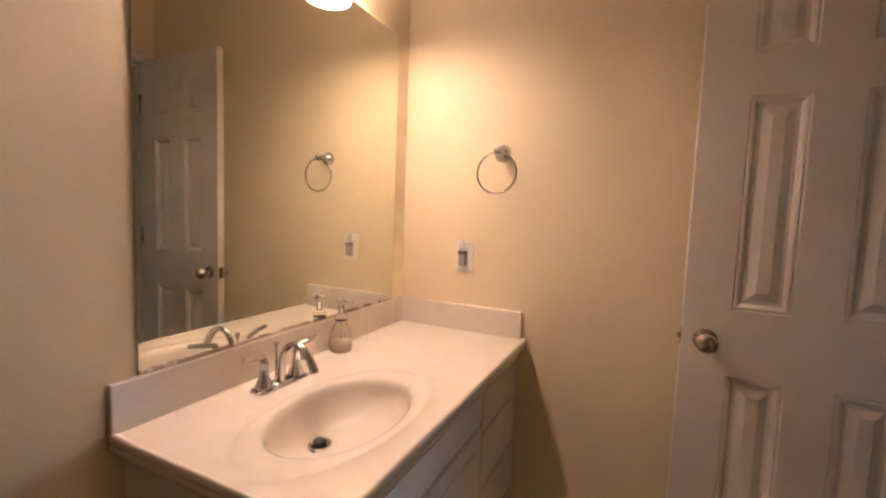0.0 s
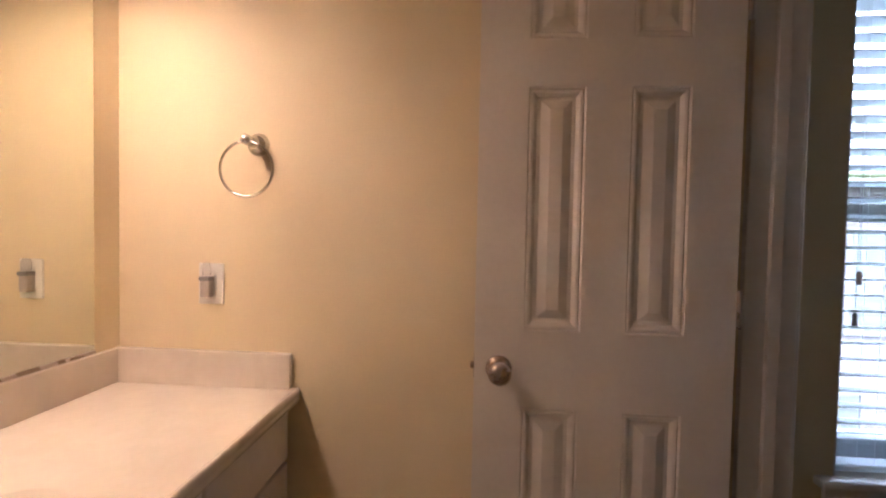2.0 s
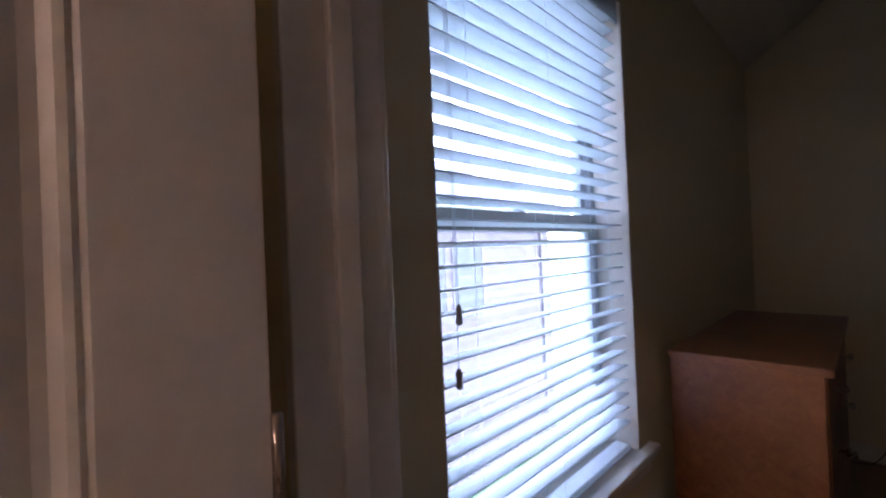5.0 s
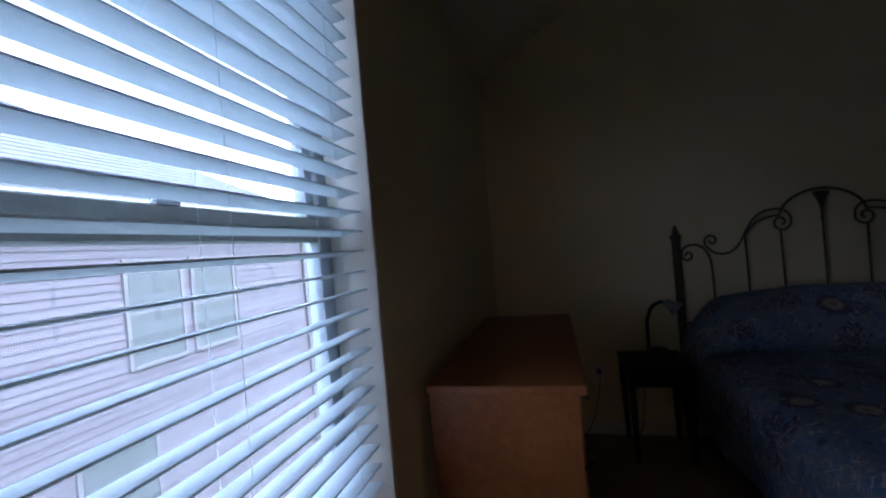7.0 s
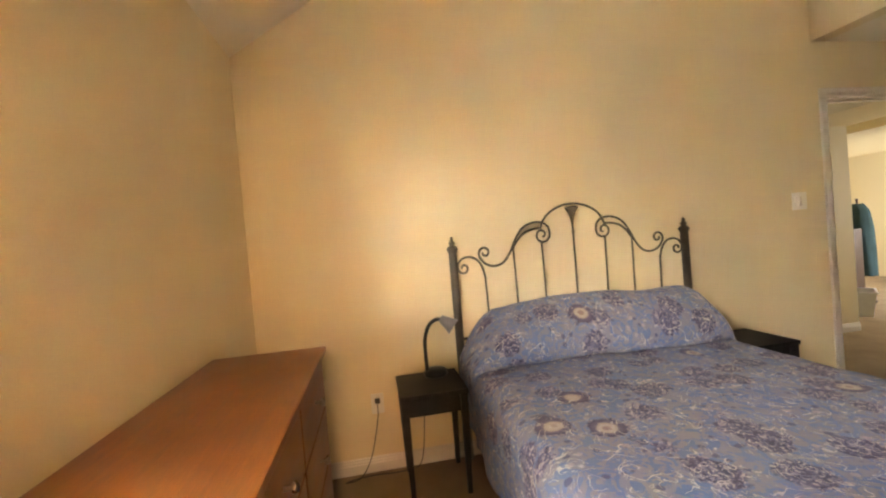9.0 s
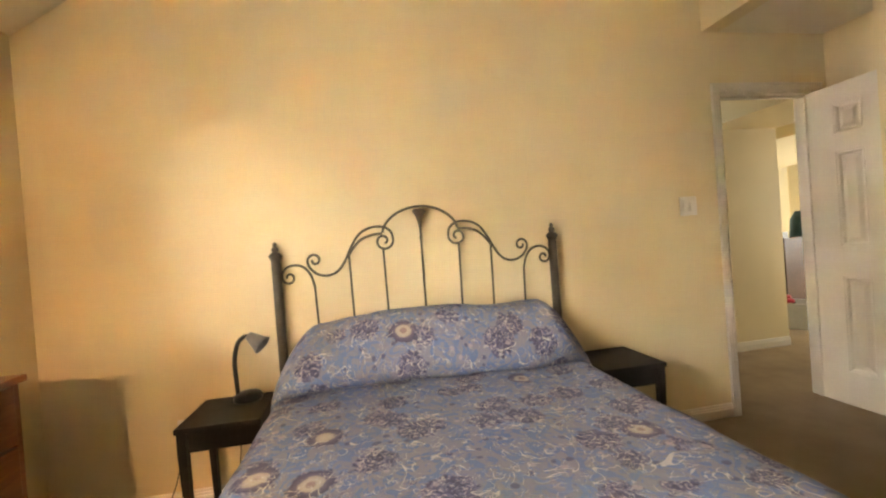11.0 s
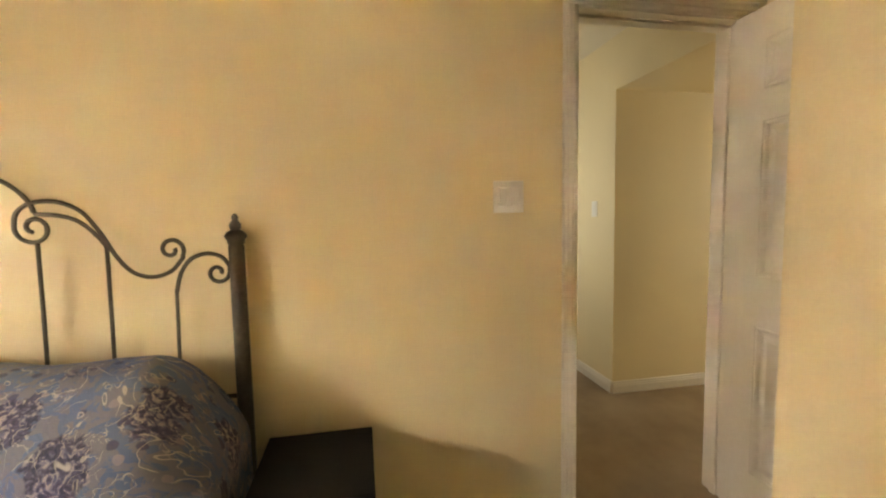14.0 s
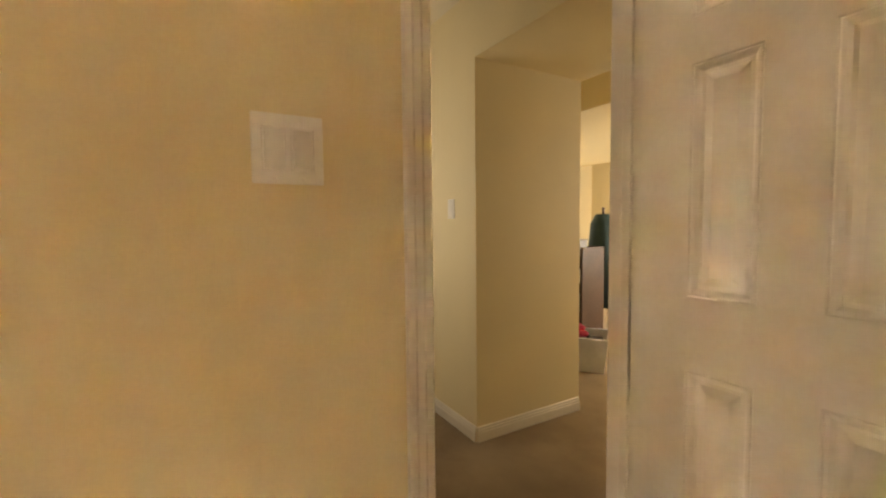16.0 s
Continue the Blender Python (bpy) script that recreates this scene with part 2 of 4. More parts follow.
def glass_material(name, tint=(1, 1, 1), rough=0.0):
    m, nt, b = shader(name, rough)
    b.inputs["Base Color"].default_value = (*tint, 1)
    b.inputs["Transmission Weight"].default_value = 1.0
    b.inputs["IOR"].default_value = 1.45
    return m


def glowing(name, color, strength):
    m, nt, b = shader(name, 0.4)
    b.inputs["Base Color"].default_value = (0.9, 0.88, 0.82, 1)
    b.inputs["Emission Color"].default_value = (*color, 1)
    b.inputs["Emission Strength"].default_value = strength
    return m


CARPET = carpet_material()
CHERRY = wood_material("cherry_wood", ((0.12, 0.030, 0.010), (0.25, 0.078, 0.020), (0.41, 0.150, 0.042)), (0.6, 6.0, 6.0), 0.33)
QUILT = quilt_material()
MIRROR = mirror_material()
GLASS = glass_material("window_glass")
CLEAR = glass_material("clear_acrylic", (0.99, 0.98, 0.96), 0.05)
CLEAR.node_tree.nodes["Principled BSDF"].inputs["IOR"].default_value = 1.12
CLEAR.node_tree.nodes["Principled BSDF"].inputs["Transmission Weight"].default_value = 0.94
SHADE = glowing("frosted_lamp_glass", (1.0, 0.66, 0.425), BULB * 0.6)
BULBGLOW = glowing("lit_bulb", (1.0, 0.66, 0.425), BULB * 12)

# ---------------------------------------------------------------- mesh helpers


def mesh_from(name, bm, material, smooth=False):
    me = bpy.data.meshes.new(name)
    bmesh.ops.recalc_face_normals(bm, faces=bm.faces)
    bm.to_mesh(me)
    bm.free()
    me.materials.append(material)
    if smooth:
        me.shade_smooth()
    return me


def part(name, bm, material, parent=None, label="", smooth=False, at=None):
    ob = new(name, mesh_from(name, bm, material, smooth))
    if parent is not None:
        ob.parent = parent
    if at is not None:
        ob.matrix_basis = at
    if label:
        ob["label"] = label
    return ob


def thing(name, label, category, at=None, group=""):
    ob = new(name)
    ob.empty_display_size = 0.1
    if at is not None:
        ob.matrix_basis = at
    return tagged(ob, label, category, group)


def add_box(bm, lo, hi, bevel=0.0, seg=1):
    """A box from corner to corner, with its edges rounded."""
    r = bmesh.ops.create_cube(bm, size=1.0)
    vs = r["verts"]
    for v in vs:
        v.co = Vector([lo[k] + (v.co[k] + 0.5) * (hi[k] - lo[k]) for k in range(3)])
    if bevel:
        es = list({e for v in vs for e in v.link_edges})
        bmesh.ops.bevel(bm, geom=es, offset=bevel, segments=seg, affect="EDGES", profile=0.6)
    return bm


def box(lo, hi, bevel=0.0, seg=1):
    return add_box(bmesh.new(), lo, hi, bevel, seg)


def boxes(items, bevel=0.0):
    bm = bmesh.new()
    for lo, hi in items:
        add_box(bm, lo, hi, bevel)
    return bm


def lathe(profile, steps=24, axis="Z", bm=None, at=(0, 0, 0)):
    """A turned body from (radius, height) pairs."""
    bm = bm or bmesh.new()
    rings = []
    for r, h in profile:
        ring = []
        for k in range(steps):
            a = 2 * math.pi * k / steps
            p = (r * math.cos(a), r * math.sin(a), h)
            if axis == "Y":
                p = (p[0], h, p[1])
            elif axis == "X":
                p = (h, p[0], p[1])
            ring.append(bm.verts.new(Vector(p) + Vector(at)))
        rings.append(ring)
    for a, b in zip(rings, rings[1:]):
        for k in range(steps):
            bm.faces.new((a[k], a[(k + 1) % steps], b[(k + 1) % steps], b[k]))
    if profile[0][0] > 1e-5:
        bm.faces.new(rings[0][::-1])
    if profile[-1][0] > 1e-5:
        bm.faces.new(rings[-1])
    return bm


def tube(points, radius, steps=8, bm=None, up=(1, 0, 0)):
    """A rod along a line of points; radius is one number or one for each point."""
    bm = bm or bmesh.new()
    pts = [Vector(p) for p in points]
    rings = []
    for n, p in enumerate(pts):
        d = (pts[min(n + 1, len(pts) - 1)] - pts[max(n - 1, 0)]).normalized()
        u = Vector(up)
        if abs(d.dot(u)) > 0.95:
            u = Vector((0, 1, 0)) if abs(d.y) < 0.9 else Vector((0, 0, 1))
        s = d.cross(u).normalized()
        t = s.cross(d).normalized()
        r = radius[n] if isinstance(radius, (list, tuple)) else radius
        rings.append([bm.verts.new(p + r * (math.cos(a) * s + math.sin(a) * t)) for a in [2 * math.pi * k / steps for k in range(steps)]])
    for a, b in zip(rings, rings[1:]):
        for k in range(steps):
            bm.faces.new((a[k], a[(k + 1) % steps], b[(k + 1) % steps], b[k]))
    bm.faces.new(rings[0][::-1])
    bm.faces.new(rings[-1])
    return bm


def smooth_line(keys, per=8):
    """A Catmull-Rom curve through the keys."""
    ks = [Vector(k) for k in keys]
    out = []
    for n in range(len(ks) - 1):
        p0, p1, p2, p3 = ks[max(n - 1, 0)], ks[n], ks[n + 1], ks[min(n + 2, len(ks) - 1)]
        for k in range(per):
            t = k / per
            out.append(0.5 * ((2 * p1) + (p2 - p0) * t + (2 * p0 - 5 * p1 + 4 * p2 - p3) * t * t + (3 * p1 - p0 - 3 * p2 + p3) * t ** 3))
    out.append(ks[-1])
    return out


def structure(name, bm, material, label, category="wall"):
    return tagged(part(name, bm, material), label, category, kind="structure")

# ---------------------------------------------------------------- structure
NORTH = 2.455          # bedroom window wall
BATH_N = 2.400         # bathroom towel wall
BATH_W = -0.092        # bathroom vanity wall
EAST = 4.71            # headboard wall
SOUTH = -1.278         # closet wall
NOOK_X = 3.818
DOOR_H = 2.03
BD0, BD1 = 1.715, 2.337        # bathroom doorway along y
HD0, HD1 = -2.085, -1.375      # hall doorway along y
WX0, WX1, WZ0, WZ1 = 1.897, 2.745, 0.62, 2.03

structure("floor", boxes([((1.64, -7.0, -0.12), (9.2, 2.6, 0.0))]), CARPET, "tan cut-pile carpet with trodden shading", "floor")
structure("floor_bath", box((-0.20, -1.0, -0.12), (1.64, 2.6, -0.004)), VINYLFLOOR, "beige sheet vinyl bathroom floor", "floor")
structure("wall_bath_west", box((-0.20, -1.0, -0.004), (BATH_W, 2.6, 2.60)), WALL, "warm tan painted wall behind the vanity")
structure("wall_bath_north", box((BATH_W, BATH_N, -0.004), (1.58, 2.6, 2.60)), WALL, "warm tan painted wall with a towel ring")
structure("wall_bath_south", box((BATH_W, -1.0, -0.004), (1.58, -0.86, 2.60)), WALL, "plain warm tan painted bathroom wall")
structure("wall_bath_east", boxes([((1.58, -1.40, -0.12), (1.70, BD0 - 0.018, 4.3)), ((1.58, BD0 - 0.018, DOOR_H + 0.02), (1.70, BD1 + 0.018, 4.3)), ((1.58, BD1 + 0.018, -0.12), (1.70, 2.6, 4.3))]), WALL, "cream painted wall between bathroom and bedroom")
structure("wall_north", boxes([((1.70, NORTH, 0.0), (WX0, 2.62, 2.62)), ((WX1, NORTH, 0.0), (EAST + 0.12, 2.62, 2.62)), ((WX0, NORTH, 0.0), (WX1, 2.62, WZ0 - 0.025)), ((WX0, NORTH, WZ1), (WX1, 2.62, 2.62))]), WALL, "cream yellow bedroom wall with a window opening")
structure("wall_east", boxes([((EAST, HD1 + 0.018, 0.0), (EAST + 0.12, NORTH, 4.3)), ((EAST, HD0 - 0.018, DOOR_H + 0.02), (EAST + 0.12, HD1 + 0.018, 4.3)), ((EAST, -5.3, 0.0), (EAST + 0.12, HD0 - 0.018, 4.3)), ((EAST, -6.2, 0.95), (EAST + 0.05, -5.3, 1.85)), ((EAST, -6.2, 0.0), (EAST + 0.12, -5.3, 0.95)), ((EAST, -6.2, 1.85), (EAST + 0.12, -5.3, 4.3)), ((EAST, -7.0, 0.0), (EAST + 0.12, -6.2, 4.3))]), WALL, "cream yellow bedroom wall behind the bed")
structure("wall_south", boxes([((1.70, SOUTH - 0.12, 0.0), (NOOK_X, SOUTH, 4.3)), ((NOOK_X, SOUTH - 0.12, 2.42), (EAST, SOUTH + 0.0, 4.3))]), WALL, "cream yellow wall with a square outer corner")
structure("wall_nook_west", box((NOOK_X - 0.12, -2.34, 0.0), (NOOK_X, SOUTH - 0.12, 2.5)), WALL, "cream yellow side wall of the entry nook")
structure("wall_nook_south", box((NOOK_X, -2.34, 0.0), (EAST, -2.20, 2.5)), WALL, "cream yellow back wall of the entry nook")
structure("ceiling_nook", box((NOOK_X, -2.20, 2.42), (EAST, SOUTH - 0.12, 2.52)), CEIL, "flat low ceiling over the entry nook", "ceiling")
structure("ceiling_bath", box((BATH_W, -0.86, 2.44), (1.58, BATH_N, 2.52)), CEIL, "flat bathroom ceiling", "ceiling")


def vault():
    """Two sloping ceiling slabs that meet at a ridge."""
    bm = bmesh.new()
    ridge, eave, back = (0.3, 3.83), (2.47, 2.345), (SOUTH - 0.05, 3.03)
    for (y0, z0), (y1, z1) in ((eave, ridge), (ridge, back)):
        vs = [bm.verts.new((x, y, z + dz)) for dz in (0.0, 0.1) for x in (1.69, EAST + 0.02) for y, z in ((y0, z0), (y1, z1))]
        for q in ((0, 1, 3, 2), (4, 6, 7, 5), (0, 4, 5, 1), (2, 3, 7, 6), (0, 2, 6, 4), (1, 5, 7, 3)):
            bm.faces.new([vs[k] for k in q])
    return bm


structure("ceiling", vault(), CEIL, "sloping vaulted bedroom ceiling", "ceiling")

# hall and the room beyond
structure("wall_hall_corner", boxes([((5.83, -2.38, 0.0), (9.2, -2.26, 2.44)), ((5.83, -3.06, 0.0), (5.95, -2.38, 2.44))]), WALL, "cream hall wall with an outer corner")
structure("wall_hall_north", boxes([((EAST + 0.12, -1.12, 0.0), (6.2, -1.0, 2.5)), ((7.0, -1.12, 0.0), (9.2, -1.0, 2.5)), ((6.2, -1.12, 0.0), (7.0, -1.0, 0.9)), ((6.2, -1.12, 1.9), (7.0, -1.0, 2.5)), ((6.2, -1.03, 0.9), (7.0, -1.0, 1.9))]), WALL, "plain cream hall wall with a closed recess for an added lamp")
structure("wall_hall_east", boxes([((9.08, -4.55, 0.0), (9.2, -1.12, 2.5)), ((9.15, -5.25, 0.95), (9.2, -4.55, 1.65)), ((9.08, -5.25, 0.0), (9.2, -4.55, 0.95)), ((9.08, -5.25, 1.65), (9.2, -4.55, 2.5)), ((9.08, -7.0, 0.0), (9.2, -5.25, 2.5))]), WALL, "plain cream far wall with a closed recess for an added lamp")
structure("wall_hall_south", box((EAST + 0.12, -7.1, 0.0), (9.08, -6.98, 2.5)), WALL, "plain cream wall of the far room")
structure("ceiling_hall", box((EAST + 0.12, -7.0, 2.44), (9.1, -1.12, 2.52)), CEIL, "flat hall ceiling", "ceiling")
structure("ceiling_soffit_1", box((EAST + 0.12, -3.06, 2.09), (5.83, -2.26, 2.44)), WALL, "boxed dropped soffit across the hall", "ceiling")
structure("ceiling_soffit_2", box((EAST + 0.12, -6.2, 2.09), (9.08, -3.62, 2.44)), WALL, "boxed dropped soffit in the far room", "ceiling")


def sky_portal(name, eye, target, w, h):
    """Guides the sky's light through an opening; gives off none of its own."""
    d = bpy.data.lights.new(name, "AREA")
    d.shape, d.size, d.size_y = "RECTANGLE", w, h
    d.cycles.is_portal = True
    new(name, d).matrix_world = look(eye, target)


sky_portal("window_sky", (0.5 * (WX0 + WX1), 2.617, 0.5 * (WZ0 + WZ1)), (0.5 * (WX0 + WX1), 0.0, 0.5 * (WZ0 + WZ1)), WX1 - WX0, WZ1 - WZ0)


def recess_fill(name, eye, target, w, h, watts):
    """An added, unseen fill lamp in a closed wall recess, tinted like daylight."""
    d = bpy.data.lights.new(name, "AREA")
    d.shape, d.size, d.size_y, d.energy, d.color = "RECTANGLE", w, h, watts, (0.66, 0.83, 1.0)
    new(name, d).matrix_world = look(eye, target)


# No windows here: these lamps are added to brighten the hall and far room.
recess_fill("hall_recess_fill", (EAST + 0.06, -5.75, 1.40), (6.0, -5.75, 1.40), 0.86, 0.86, 2.2)
recess_fill("side_recess_fill", (6.6, -1.04, 1.40), (6.6, -3.0, 1.40), 0.76, 0.96, 0.2)
recess_fill("far_recess_fill", (9.14, -4.9, 1.3), (6.0, -4.9, 1.3), 0.66, 0.66, 0.6)


def ground_sheet():
    bm = bmesh.new()
    bmesh.ops.create_grid(bm, x_segments=2, y_segments=2, size=300.0)
    bmesh.ops.translate(bm, vec=(0, 0, -4.2), verts=bm.verts)
    return bm


structure("ground", ground_sheet(), LAWN, "mown green lawn between the houses", "ground")


def baseboard(length):
    """A stepped skirting along +x, its back at y = 0 and its face towards -y."""
    bm = bmesh.new()
    prof = [(0.0, 0.0), (-0.013, 0.0), (-0.013, 0.052), (-0.010, 0.056), (-0.010, 0.066), (-0.0065, 0.070), (-0.0065, 0.080), (0.0, 0.086)]
    rows = [[bm.verts.new((x, y, z)) for y, z in prof] for x in (0.0, length)]
    for k in range(len(prof) - 1):
        bm.faces.new((rows[0][k], rows[0][k + 1], rows[1][k + 1], rows[1][k]))
    bm.faces.new(rows[0][::-1])
    bm.faces.new(rows[1])
    return bm


def run_baseboard(x, y, turn, length):
    ob = part("baseboard", baseboard(length), WHITE, at=pose(x, y, 0.0, 0, 0, turn))
    tagged(ob, "white painted stepped baseboard along the carpet", "baseboard", kind="structure")


run_baseboard(EAST, NORTH, -90, NORTH - (HD1 + 0.062))
run_baseboard(1.70, NORTH, 0, EAST - 1.70)
run_baseboard(NOOK_X, SOUTH, 180, NOOK_X - 1.70)
run_baseboard(5.83, -2.26, -90, 0.80)
run_baseboard(9.0, -2.26, 180, 9.0 - 5.83)


def casing_bar(length, width=0.060):
    """A fluted casing, standing along +z, width along +x, face towards -y."""
    bm = bmesh.new()
    w = width
    prof = [(0.0, 0.0), (0.0, -0.015), (0.004, -0.0175), (0.014, -0.0175), (0.0165, -0.0120), (0.019, -0.0170), (0.034, -0.0165), (0.0365, -0.0110), (0.039, -0.0158), (0.052, -0.0145), (w - 0.003, -0.011), (w, -0.008), (w, 0.0)]
    rows = [[bm.verts.new((x, y, z)) for x, y in prof] for z in (0.0, length)]
    n = len(prof)
    for k in range(n):
        bm.faces.new((rows[0][k], rows[0][(k + 1) % n], rows[1][(k + 1) % n], rows[1][k]))
    bm.faces.new(rows[0][::-1])
    bm.faces.new(rows[1])
    return bm


def door_frame(name, label, y0, y1, x0, x1, sides):
    """Jambs, head, stops and casing of a doorway in a wall from x0 to x1, open from y0 to y1."""
    ob = tagged(new(name), label, "door frame", kind="structure")
    j = 0.018
    part("jamb", box((x0 - 0.002, y0 - j, 0.0), (x1 + 0.002, y0, DOOR_H + j), 0.0015), WHITE, ob)
    part("jamb", box((x0 - 0.002, y1, 0.0), (x1 + 0.002, y1 + j, DOOR_H + j), 0.0015), WHITE, ob)
    part("head", box((x0 - 0.002, y0, DOOR_H), (x1 + 0.002, y1, DOOR_H + j), 0.0015), WHITE, ob)
    xm = 0.5 * (x0 + x1)
    part("stop", box((xm - 0.012, y0, 0.0), (xm + 0.018, y0 + 0.011, DOOR_H - 0.011), 0.002), WHITE, ob)
    part("stop", box((xm - 0.012, y1 - 0.011, 0.0), (xm + 0.018, y1, DOOR_H - 0.011), 0.002), WHITE, ob)
    part("stop", box((xm - 0.012, y0, DOOR_H - 0.011), (xm + 0.018, y1, DOOR_H), 0.002), WHITE, ob)
    for side, south, north in sides:
        x, turn = (x0 - 0.001, -90) if side < 0 else (x1 + 0.001, 90)
        w = 0.060
        for use, ye, d in ((south, y0 - 0.002, -1), (north, y1 + 0.002, 1)):
            if not use:
                continue
            bm = casing_bar(DOOR_H + 0.005)
            # the thick edge lies outwards
            if side < 0:
                m = pose(x, ye + d * w, 0, 0, 0, -90) if d > 0 else pose(x, ye + d * w, 0, 0, 0, -90) @ Matrix.Diagonal((-1, 1, 1, 1))
            else:
                m = pose(x, ye + d * w, 0, 0, 0, 90) if d < 0 else pose(x, ye + d * w, 0, 0, 0, 90) @ Matrix.Diagonal((-1, 1, 1, 1))
            bm.transform(m)
            part("casing", bm, WHITE, ob)
        top = casing_bar((y1 - y0) + (w if south else 0) + (w if north else 0) + 0.004)
        top.transform(Matrix(((0, 1, 0, 0), (0, 0, 1, 0), (-1, 0, 0, 0), (0, 0, 0, 1))))
        if side > 0:
            top.transform(Matrix.Diagonal((-1, 1, 1, 1)))
        top.transform(Matrix.Translation((x, y0 - (w if south else 0) - 0.002, DOOR_H + 0.006 + w)))
        part("casing", top, WHITE, ob)
    return ob


door_frame("door_1", "white painted bathroom door frame with fluted casing", BD0, BD1, 1.58, 1.70, ((-1, 1, 0), (1, 1, 1)))
hall_frame = door_frame("door_2", "white painted hall door frame with fluted casing", HD0, HD1, EAST, EAST + 0.12, ((-1, 1, 1), (1, 1, 1)))
part("strike_plate", box((4.752, HD1 - 0.0125, 0.875), (4.782, HD1 - 0.0108, 0.935), 0.0005), NICKEL, hall_frame, "small metal strike plate")


def door_leaf(w, wide, h=2.03, th=0.035):
    """A moulded six-panel leaf: x from the hinge, thickness along y from 0 to -th."""
    gap = (w - 2 * wide) * 0.345
    cols = [(gap, gap + wide), (w - gap - wide, w - gap)]
    rows = [(0.225, 0.826), (1.017, 1.607), (1.719, 1.905)]
    bm = bmesh.new()
    xs = sorted({0.0, w, *[v for c in cols for v in c]})
    zs = sorted({0.012, h - 0.006, *[v for r in rows for v in r]})
    for i in range(len(xs) - 1):
        for k in range(len(zs) - 1):
            if (xs[i], xs[i + 1]) in cols and (zs[k], zs[k + 1]) in rows:
                continue
            for y in (0.0, -th):
                vs = [bm.verts.new(p) for p in ((xs[i], y, zs[k]), (xs[i + 1], y, zs[k]), (xs[i + 1], y, zs[k + 1]), (xs[i], y, zs[k + 1]))]
                bm.faces.new(vs if y else vs[::-1])
    for a, b in (((0, zs[0]), (0, zs[-1])), ((w, zs[-1]), (w, zs[0])), ((0, zs[-1]), (w, zs[-1])), ((w, zs[0]), (0, zs[0]))):
        bm.faces.new([bm.verts.new(p) for p in ((a[0], 0, a[1]), (b[0], 0, b[1]), (b[0], -th, b[1]), (a[0], -th, a[1]))])
    bmesh.ops.remove_doubles(bm, verts=bm.verts, dist=1e-5)
    panels = []
    steps = [(0.0, 0.0), (0.004, -0.0035), (0.008, -0.0012), (0.014, -0.003), (0.022, -0.0105), (0.031, -0.0105), (0.053, -0.0025)]
    for c in cols:
        for r in rows:
            pb = bmesh.new()
            for face in (0, 1):
                rings = []
                for inset, depth in steps:
                    y = depth if face == 0 else -th - depth
                    rings.append([pb.verts.new(p) for p in ((c[0] + inset, y, r[0] + inset), (c[1] - inset, y, r[0] + inset), (c[1] - inset, y, r[1] - inset), (c[0] + inset, y, r[1] - inset))])
                for a, b in zip(rings, rings[1:]):
                    for k in range(4):
                        q = (a[k], a[(k + 1) % 4], b[(k + 1) % 4], b[k])
                        pb.faces.new(q[::-1] if face == 0 else q)
                pb.faces.new(rings[-1][::-1] if face == 0 else rings[-1])
            panels.append(pb)
    return bm, panels


def knob_parts(leaf, x, z, th):
    for y, s in ((0.0, 1), (-th, -1)):
        knob = lathe([(0.0, 0.0), (0.031, 0.0), (0.032, 0.004), (0.024, 0.009), (0.011, 0.012), (0.010, 0.030), (0.018, 0.034), (0.026, 0.042), (0.0275, 0.052), (0.023, 0.061), (0.012, 0.065), (0.0, 0.066)], 28, "Y")
        if s < 0:
            knob.transform(Matrix.Diagonal((1, -1, 1, 1)))
        part("knob", knob, NICKEL, leaf, "round satin nickel door knob", True, pose(x, y, z))
    part("latch", box((-0.0015, -th * 0.5 - 0.012, z - 0.028), (0.001, -th * 0.5 + 0.012, z + 0.028), 0.0005), NICKEL, leaf, "nickel latch plate", at=pose(x + (0.06 if x > 0.3 else -0.06), 0, 0))
    part("latch_bolt", box((-0.006, -th * 0.5 - 0.007, z - 0.008), (0.010, -th * 0.5 + 0.007, z + 0.008), 0.003), NICKEL, leaf, at=pose(x + (0.06 if x > 0.3 else -0.06), 0, 0))


def make_door(label, w, wide, at, knob_z=0.924):
    th = 0.035
    ob = thing("door", label, "door", at)
    bm, panels = door_leaf(w, wide)
    part("slab", bm, WHITE, ob)
    for pb in panels:
        part("panel", pb, WHITE, ob)
    knob_parts(ob, w - 0.06, knob_z, th)
    for z in (0.25, 1.085, 1.80):
        part("hinge", lathe([(0.0, -0.045), (0.0055, -0.045), (0.0055, 0.045), (0.0, 0.045)], 10, at=(-0.004, 0.004, z)), NICKEL, ob, "nickel hinge knuckle", True)
    return ob


# the bathroom leaf stands open against the towel wall; the hall leaf stands open in its nook
make_door("white six-panel bathroom door standing open against the wall", 0.612, 0.136, pose(1.538, 2.298, 0, 0, 0, 180))
make_door("white six-panel bedroom door standing open into the nook", 0.708, 0.160, pose(EAST - 0.004, HD0 - 0.037, 0, 0, 0, 180) @ pose(0, -0.035, 0))

# ---------------------------------------------------------------- window, blind and outside


